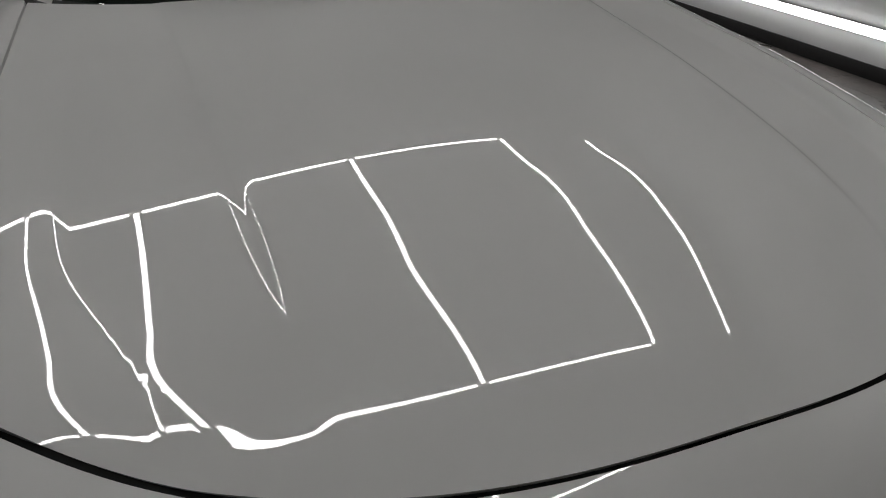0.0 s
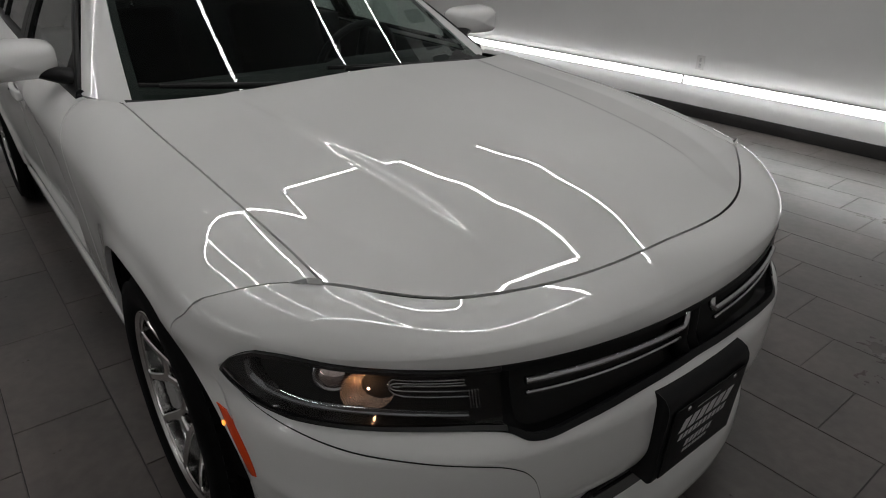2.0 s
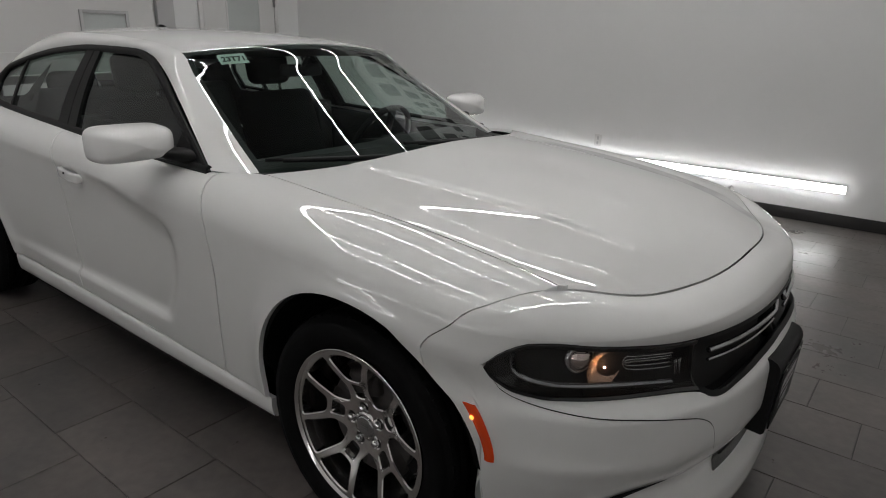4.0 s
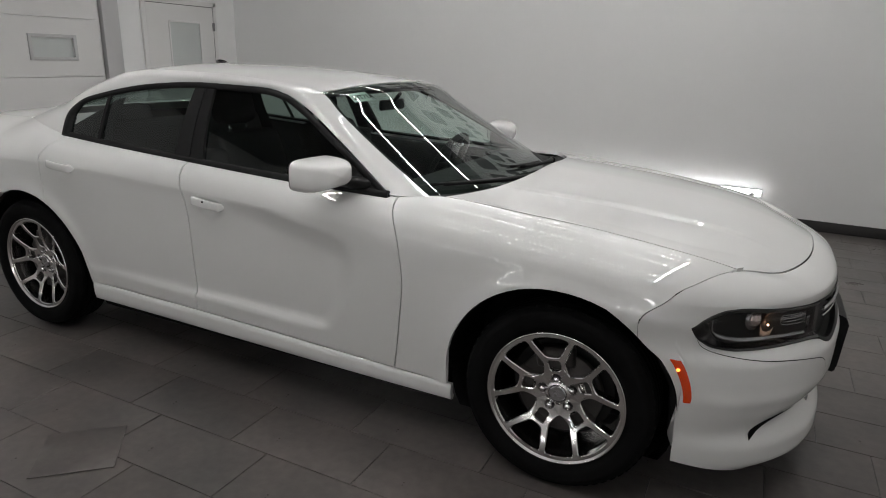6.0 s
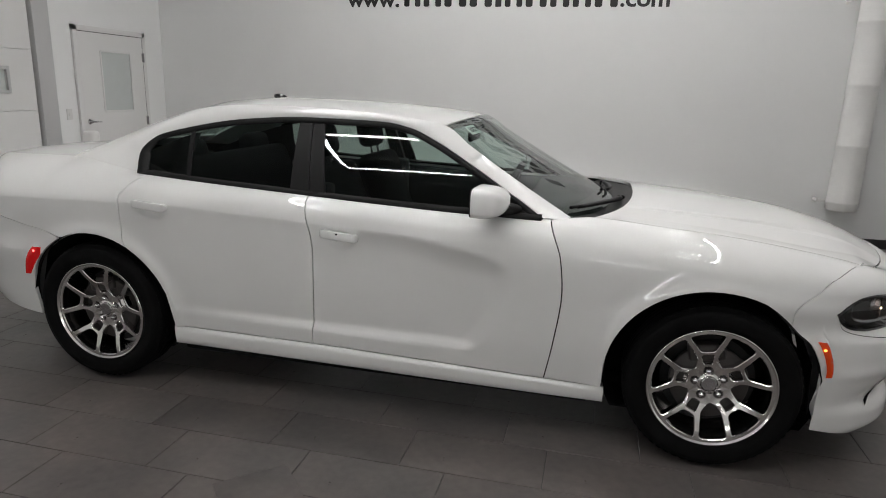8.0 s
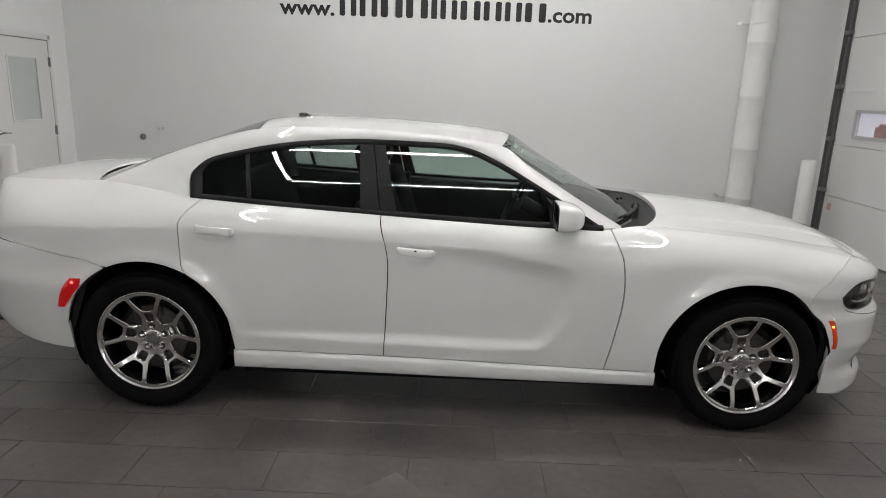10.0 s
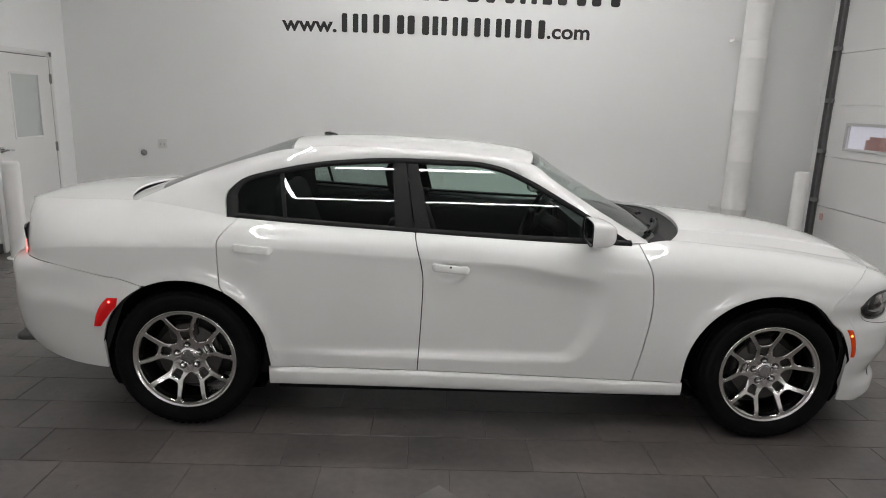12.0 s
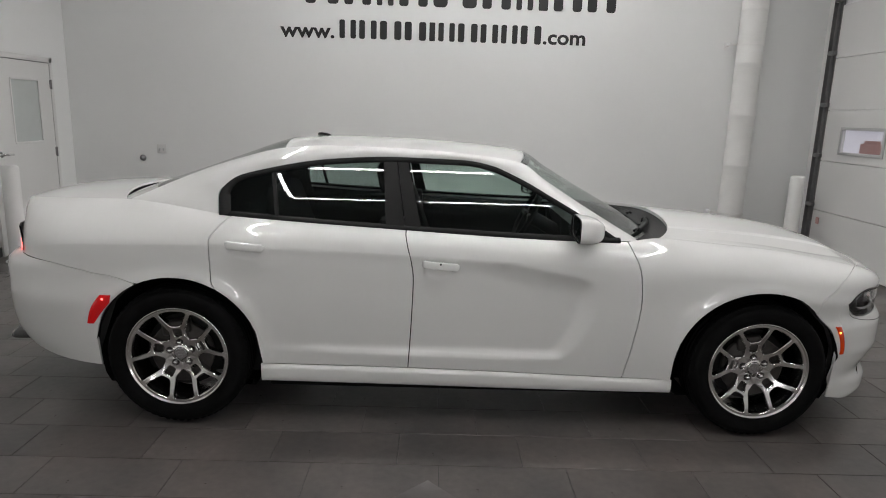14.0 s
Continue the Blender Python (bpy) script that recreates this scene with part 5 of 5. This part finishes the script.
def lettering(text, size, mat, parent, m, name="letters", extrude=0.002, bold=0.0, align="LEFT"):
    cu = bpy.data.curves.new(name, "FONT")
    cu.body, cu.size, cu.extrude, cu.offset, cu.align_x, cu.resolution_u = text, size, extrude, bold, align, 3
    ob = bpy.data.objects.new(name, cu)
    scene.collection.objects.link(ob)
    me = bpy.data.meshes.new_from_object(ob.evaluated_get(bpy.context.evaluated_depsgraph_get()))
    bpy.data.objects.remove(ob)
    me.transform(m)
    me.materials.clear()
    me.materials.append(mat)
    o = new(name, me)
    o.parent = parent
    return o


p00, p01, p10 = Vector(STICK[0][0]), Vector(STICK[0][-1]), Vector(STICK[1][0])
ex, ey = (p01 - p00).normalized(), (p10 - p00).normalized()
ez = ex.cross(ey).normalized()
M = Matrix((ex, ey, ez)).transposed().to_4x4()
M.translation = p00 + ex * 0.010 + ey * 0.014 + ez * 0.003
lettering("23T71A", 0.040, LETTER, windscreen, M, "sticker_number", 0.0005, 0.001)

sign = tagged(empty("wall_sign", -0.2, WALL_Y - 0.004, 2.4), "black vinyl lettering on the white wall", "wall sign")


def wall_bar(x0, x1, z0, z1, r, name="sign_block"):
    bm = bmesh.new()
    n = 4
    vs = []
    for cx, cz, a0 in ((x1 - r, z1 - r, 0), (x0 + r, z1 - r, 90), (x0 + r, z0 + r, 180), (x1 - r, z0 + r, 270)):
        for k in range(n + 1):
            a = radians(a0 + 90 * k / n)
            vs.append((cx + r * math.cos(a), cz + r * math.sin(a)))
    f = bm.faces.new([bm.verts.new((x + 0.2, 0.0, z - 2.4)) for x, z in vs])
    g = bmesh.ops.extrude_face_region(bm, geom=[f])
    bmesh.ops.translate(bm, vec=(0, 0.0035, 0), verts=[v for v in g["geom"] if isinstance(v, bmesh.types.BMVert)])
    part(name, bm, LETTER, sign)


def word(widths, x0, x1, z0, z1, gap):
    """A word as plain upright bars, two for a wide character and one for a narrow one."""
    total = sum(widths) + gap * (len(widths) - 1)
    k = (x1 - x0) / total
    x = x0
    for w in widths:
        if w < 0.45:
            wall_bar(x, x + w * k, z0, z1, w * k * 0.15)
        else:
            t = 0.33 * w * k
            wall_bar(x, x + t, z0, z1, t * 0.3)
            wall_bar(x + w * k - t, x + w * k, z0, z1, t * 0.3)
        x += (w + gap) * k


face = Matrix.Rotation(radians(90), 4, "X")
lettering("www.", 0.245, LETTER, sign, Matrix.Translation((-2.165 + 0.2, 0.002, 0.125)) @ face @ Matrix.Diagonal((1.14, 1, 1, 1)), "sign_letters", 0.001, 0.006)
lettering(".com", 0.245, LETTER, sign, Matrix.Translation((1.07 + 0.2, 0.002, 0.135)) @ face @ Matrix.Diagonal((1.12, 1, 1, 1)), "sign_letters", 0.001, 0.006)
word((0.8, 0.85, 1.05, 1.05, 0.28, 0.8, 0.95, 0.85, 0.8, 1.0), -1.445, 1.05, 2.525, 2.745, 0.16)
word((1.0, 0.8, 0.5, 0.85, 1.3, 0.85, 0.5, 0.28, 0.85, 0.85), -1.865, 1.95, 2.925, 3.33, 0.17)
word((0.9, 0.95, 1.2, 1.2, 0.32, 0.9), -1.865, 1.80, 3.52, 4.08, 0.18)

# ---- room fittings ----


def baseboard(x0, x1, y0, y1):
    bm = bmesh.new()
    box(bm, x0, x1, y0, y1, 0, 0.105, 0.004)
    tagged(part("baseboard", bm, BASEMAT, label="dark rubber baseboard along the wall"), category="baseboard", kind="structure")


baseboard(LEFT_X, RIGHT_X, WALL_Y - 0.014, WALL_Y)
baseboard(LEFT_X, LEFT_X + 0.014, 3.89, WALL_Y - 0.014)
baseboard(LEFT_X, LEFT_X + 0.014, 2.36, 2.72)

# glowing bars along the north wall's foot; unseen south pair added as side fill
WALL_SIDES = ((-3.6, -0.275, WALL_Y - 0.03, 0), (-0.253, 2.148, WALL_Y - 0.03, 0), (-2.4, 0.0, BACK_Y + 0.03, 180), (0.022, 2.4, BACK_Y + 0.03, 180))
for x0, x1, y, turn in WALL_SIDES:
    fx = tagged(empty("wall_light", (x0 + x1) / 2, y, 0.325), "lit white LED bar low on the wall; the south pair is added fill", "wall light", group="low wall lights")
    fx.rotation_euler = (0, 0, radians(turn))
    l = x1 - x0
    bm = bmesh.new()
    box(bm, -l / 2, l / 2, 0.0, 0.03, -0.036, 0.036, 0.003)
    part("housing", bm, SATIN, fx)
    bm = bmesh.new()
    box(bm, -l / 2 + 0.002, l / 2 - 0.002, -0.022, 0.0, -0.033, 0.033, 0.01)
    part("diffuser", bm, SOUTHFILL if turn else WALLLED, fx, "lit white diffuser")


def wall_door():
    d = tagged(empty("door_1", LEFT_X, 3.31, 0), "white flush door with a frosted pane, closed", "door", kind="structure")
    bm = bmesh.new()
    y0, y1, g0, g1, z0, z1 = -0.56, 0.51, -0.225, 0.275, 1.19, 1.885
    for a, b, c, e in ((y0, g0, 0.01, 2.085), (g1, y1, 0.01, 2.085), (g0, g1, 0.01, z0), (g0, g1, z1, 2.085)):
        box(bm, 0.0, 0.030, a, b, c, e)
    part("door_leaf", bm, DOORPAINT, d)
    bm = bmesh.new()
    for a, b, c, e in ((g0 - 0.012, g0 + 0.012, z0, z1), (g1 - 0.012, g1 + 0.012, z0, z1), (g0, g1, z0 - 0.012, z0 + 0.012), (g0, g1, z1 - 0.012, z1 + 0.012)):
        box(bm, 0.028, 0.036, a, b, c, e, 0.002)
    part("pane_frame", bm, DOORPAINT, d)
    bm = bmesh.new()
    box(bm, 0.008, 0.020, g0, g1, z0, z1)
    part("pane", bm, FROST, d, "frosted glass pane")
    bm = bmesh.new()
    for a, b, c, e in ((y0 - 0.06, y0 - 0.006, 0, 2.15), (y1 + 0.006, y1 + 0.06, 0, 2.15), (y0 - 0.06, y1 + 0.06, 2.092, 2.15)):
        box(bm, 0.0, 0.036, a, b, c, e, 0.003)
    part("door_frame", bm, DOORPAINT, d)
    bm = bmesh.new()
    box(bm, 0.001, 0.029, y0 - 0.006, y1 + 0.006, 2.086, 2.092)
    box(bm, 0.001, 0.029, y1, y1 + 0.006, 0.01, 2.086)
    part("door_gap", bm, GAP, d)
    for z in (0.28, 1.06, 1.845):
        bm = bmesh.new()
        tube(bm, [(0.040, y1 + 0.004, z - 0.055), (0.040, y1 + 0.004, z + 0.055)], 0.009, 10)
        box(bm, 0.030, 0.038, y1 - 0.016, y1 + 0.022, z - 0.05, z + 0.05)
        part("hinge", bm, GREY, d, "grey steel hinge")
    bm = bmesh.new()
    lathe(bm, ((0.034, 0), (0.033, 0.010), (0.02, 0.012), (0.012, 0.05), (0.001, 0.052)), 20)
    bmesh.ops.transform(bm, matrix=Matrix.Translation((0.03, y0 + 0.075, 1.08)) @ Matrix.Rotation(radians(90), 4, "Y"), verts=bm.verts[:])
    tube(bm, [(0.074, y0 + 0.07, 1.08), (0.078, y0 + 0.20, 1.075)], 0.010, 10)
    part("door_handle", bm, CHROME, d, "chrome lever handle")


wall_door()


def garage_door(name, x, y0, y1, face, windows_at, label):
    """Sectional door against a side wall: panels with joints, windows, side track."""
    d = tagged(empty(name, x, 0, 0), label, "garage door", kind="structure")
    zs = [0.02 + 0.605 * k for k in range(6)]
    for k, (a, b) in enumerate(zip(zs[:-1], zs[1:])):
        bm = bmesh.new()
        wins = windows_at if k == 2 else ()
        cuts = sorted([y0] + [v for w in wins for v in w[:2]] + [y1])
        for i, (c, e) in enumerate(zip(cuts[:-1], cuts[1:])):
            if wins and i % 2 == 1:
                w = wins[i // 2]
                box(bm, 0, face * 0.045, c, e, a + 0.002, w[2])
                box(bm, 0, face * 0.045, c, e, w[3], b - 0.004)
            else:
                box(bm, 0, face * 0.045, c, e, a + 0.002, b - 0.004)
        part("door_panel", bm, DOORPAINT, d, "white door section")
        for c, e, wz0, wz1 in wins:
            bm = bmesh.new()
            for q in ((c - 0.03, c + 0.005, wz0 - 0.03, wz1 + 0.03), (e - 0.005, e + 0.03, wz0 - 0.03, wz1 + 0.03), (c, e, wz0 - 0.03, wz0 + 0.005), (c, e, wz1 - 0.005, wz1 + 0.03)):
                box(bm, face * 0.046, face * 0.062, q[0], q[1], q[2], q[3], 0.003)
            wf = part("window_frame", bm, GREYPAINT, d, "pale grey window frame")
            bm = bmesh.new()
            box(bm, face * 0.024, face * 0.028, c, e, wz0, wz1)
            part("pane", bm, WINPANE if face < 0 else FROST, wf, "window pane")
            if face < 0:
                bm = bmesh.new()
                box(bm, -0.015, -0.011, c, e, wz0, wz1)
                part("outside_light", bm, DAYPANE, wf)
                bm = bmesh.new()
                box(bm, -0.0185, -0.0155, c + 0.06, c + 0.42, wz0 + 0.005, wz0 + 0.115, 0.003)
                box(bm, -0.0180, -0.0155, c + 0.09, c + 0.36, wz0 + 0.11, wz0 + 0.15, 0.003)
                part("red_shape", bm, STICKRED, wf, "blurred red shape seen through the pane")
    return d


GREYPAINT = material("pale_grey_plastic", (0.5, 0.5, 0.5), 0.5)
DAYPANE = material("daylit_pane", (0.6, 0.6, 0.63), 0.4, emit=(0.88, 0.86, 1.0), strength=0.30)
WINPANE = glass("clear_window_pane", (0.92, 0.92, 0.92), 1.5)
DARKSTEEL = material("dark_track_steel", (0.18, 0.18, 0.18), 0.45, metal=0.4, vary=0.2, scale=10)
gd = garage_door("door_2", RIGHT_X - 0.02, -1.0, 3.86, -1, ((2.78, 3.50, 1.35, 1.61),), "white sectional garage door with small windows, closed")
# steel track with rollers beside the garage door
bm = bmesh.new()
box(bm, -0.035, -0.020, 3.87, 4.00, 0.02, 3.3)
box(bm, -0.075, -0.020, 3.992, 4.00, 0.02, 3.3)
box(bm, -0.075, -0.045, 3.90, 3.912, 0.02, 3.3)
tr = part("door_track", bm, DARKSTEEL, gd, "dark grey steel door track")
for k in range(6):
    bm = bmesh.new()
    box(bm, -0.10, -0.055, 3.83, 3.95, 0.055 + 0.605 * k, 0.105 + 0.605 * k, 0.006)
    tube(bm, [(-0.09, 3.95, 0.08 + 0.605 * k), (-0.02, 3.95, 0.08 + 0.605 * k)], 0.02, 10)
    part("track_roller", bm, DARKSTEEL, tr)
bm = bmesh.new()
box(bm, -0.058, -0.050, 3.70, 3.76, 0.46, 0.54)
part("warning_label", bm, STICKRED, gd, "small red and white warning label")
gl = garage_door("door_3", LEFT_X + 0.02, -1.6, 2.08, 1, ((1.28, 1.75, 1.43, 1.635),), "white sectional garage door with a small window, closed")
bm = bmesh.new()
box(bm, 0.0, 0.07, 2.12, 2.33, 0.0, CEILING - 0.4, 0.004)
tagged(part("door_jamb", bm, GREYPAINT, gl, "pale grey steel jamb"))


def bollard(x, y, h):
    b = tagged(empty("bollard", x, y, 0), "white painted steel bollard on the tiles", "bollard", group="bollards")
    bm = bmesh.new()
    lathe(bm, ((0.083, 0.0), (0.083, h - 0.03), (0.078, h - 0.012), (0.06, h), (0.001, h + 0.003)), 32)
    part("post", bm, WHITEPAINT, b)
    bm = bmesh.new()
    lathe(bm, ((0.12, 0.0), (0.12, 0.008), (0.084, 0.012)), 32)
    part("base_ring", bm, WHITEPAINT, b)


WHITEPAINT = material("white_gloss_paint", (0.78, 0.775, 0.76), 0.4, vary=0.05, scale=5, bump=0.05, bump_scale=60)
bollard(-4.55, 2.53, 1.0)
bollard(4.15, 3.62, 1.05)

pipe = tagged(empty("downpipe", 3.588, 4.07, 0), "thick white wrapped pipe on wall brackets", "pipe")
bm = bmesh.new()
prof = [(0.001, 0.43), (0.141, 0.43), (0.151, 0.44)]
for k in range(7):
    z = 0.46 + 0.62 * k
    prof += [(0.151, z + 0.03), (0.1535, z + 0.035), (0.1535, z + 0.055), (0.151, z + 0.06)]
prof += [(0.151, CEILING - 0.01)]
lathe(bm, prof, 40)
part("pipe_shell", bm, WHITEPAINT, pipe)
for z in (0.52, 2.585):
    bm = bmesh.new()
    lathe(bm, ((0.1555, z - 0.015), (0.1575, z - 0.012), (0.1575, z + 0.012), (0.1555, z + 0.015)), 40)
    box(bm, -0.235, -0.146, 0.02, 0.035, z - 0.014, z + 0.014, 0.003)
    box(bm, -0.245, -0.225, 0.02, 0.168, z - 0.018, z + 0.018, 0.003)
    part("pipe_bracket", bm, WHITEPAINT, pipe)



def outlet(x, z, w, h, label):
    ob = tagged(empty("wall_outlet", x, WALL_Y, z), label, "outlet", group="wall outlets")
    bm = bmesh.new()
    box(bm, -w, w, -0.007, 0.0, -h, h, 0.003)
    part("cover_plate", bm, DOORPAINT, ob)
    for dx, dz in ((-0.023, -0.007), (0.023, -0.007)) if w > 0.05 else ((0, -0.028), (0, 0.022)):
        bm = bmesh.new()
        box(bm, dx - 0.010, dx + 0.010, -0.010, -0.006, dz - 0.017, dz + 0.017, 0.002)
        part("socket", bm, GREYPAINT, ob)


outlet(-3.717, 1.10, 0.058, 0.058, "white double wall outlet plate")
outlet(-0.14, 0.485, 0.038, 0.060, "upright wall outlet plate above the low light bar")
kn = tagged(empty("hose_fitting", -3.96, WALL_Y, 0.98), "small dark round hose fitting on the wall", "fitting")
bm = bmesh.new()
lathe(bm, ((0.040, 0), (0.038, 0.014), (0.026, 0.018), (0.022, 0.035), (0.001, 0.036)), 20)
bmesh.ops.rotate(bm, matrix=Matrix.Rotation(radians(90), 3, "X"), verts=bm.verts[:])
part("fitting_body", bm, GREY, kn)
sw = tagged(empty("wall_switch", LEFT_X, 2.56, 1.17), "white light switch plate on the wall", "switch")
bm = bmesh.new()
box(bm, 0, 0.007, -0.04, 0.04, -0.06, 0.06, 0.003)
part("switch_plate", bm, DOORPAINT, sw)
bm = bmesh.new()
box(bm, 0.006, 0.012, -0.012, 0.012, -0.02, 0.02, 0.002)
part("rocker", bm, DOORPAINT, sw)

# loose square tile lying on the floor
bm = bmesh.new()
box(bm, -0.150, 0.150, -0.150, 0.150, 0.001, 0.006, 0.001, Matrix.Translation((-0.21, -1.62, 0)) @ Matrix.Rotation(radians(43), 4, "Z"))
tagged(part("floor_plate", bm, TILEMAT, label="square grey plate lying flat on the tiles"), category="floor plate")

# ---- floor tiles: thirds bond, the nearest as single pieces ----


def tile_mesh(l, w):
    bm = bmesh.new()
    g = 0.0016
    e = 0.0015
    lo = [bm.verts.new((x, y, -0.006)) for x, y in ((g, g), (l - g, g), (l - g, w - g), (g, w - g))]
    mi = [bm.verts.new((x, y, -e)) for x, y in ((g, g), (l - g, g), (l - g, w - g), (g, w - g))]
    hi = [bm.verts.new((x, y, 0.0)) for x, y in ((g + e, g + e), (l - g - e, g + e), (l - g - e, w - g - e), (g + e, w - g - e))]
    bm.faces.new(hi)
    for A, B in ((lo, mi), (mi, hi)):
        for k in range(4):
            bm.faces.new((A[k], A[(k + 1) % 4], B[(k + 1) % 4], B[k]))
    me = bpy.data.meshes.new("tile")
    bm.to_mesh(me)
    bm.free()
    me.materials.append(TILEMAT)
    return me


TL, TW = 0.61, 0.305
tile = tile_mesh(TL, TW)
rest = []
r0 = int((BACK_Y + 1.27) // TW)
r1 = int((WALL_Y + 1.27) // TW) + 1
near = []
for r in range(r0, r1 + 1):
    y = -1.27 + r * TW
    x = -2.39 - 0.203 * ((r - 1) % 3) - TL * 5
    while x < RIGHT_X:
        if x > LEFT_X - TL and y < WALL_Y:
            px, py = x + TL / 2, y + TW / 2
            cut = x < LEFT_X or x + TL > RIGHT_X or y < BACK_Y or y + TW > WALL_Y
            near.append((abs(px) * 0.55 + abs(py + 2.0) + 50 * cut, x, y))
        x += TL
near.sort()
for k, (_, x, y) in enumerate(near):
    if k < 290:
        o = new("tile", tile)
        o.location = (x, y, 0)
        o.parent = floor
    else:
        rest.append((x, y))
verts, faces = [], []
for x, y in rest:
    n = len(verts)
    g = 0.0016
    for z in (-0.006, 0.0):
        xa, xb, ya, yb = max(x + g, LEFT_X), min(x + TL - g, RIGHT_X), max(y + g, BACK_Y), min(y + TW - g, WALL_Y)
        verts += [(xa, ya, z), (xb, ya, z), (xb, yb, z), (xa, yb, z)]
    faces += [(n + 4, n + 5, n + 6, n + 7)] + [(n + a, n + (a + 1) % 4, n + 4 + (a + 1) % 4, n + 4 + a) for a in range(4)]
me = bpy.data.meshes.new("far_tiles")
me.from_pydata(verts, [], faces)
me.materials.append(TILEMAT)
o = new("far_tiles", me)
o.parent = floor
tagged(o, kind="stuff")
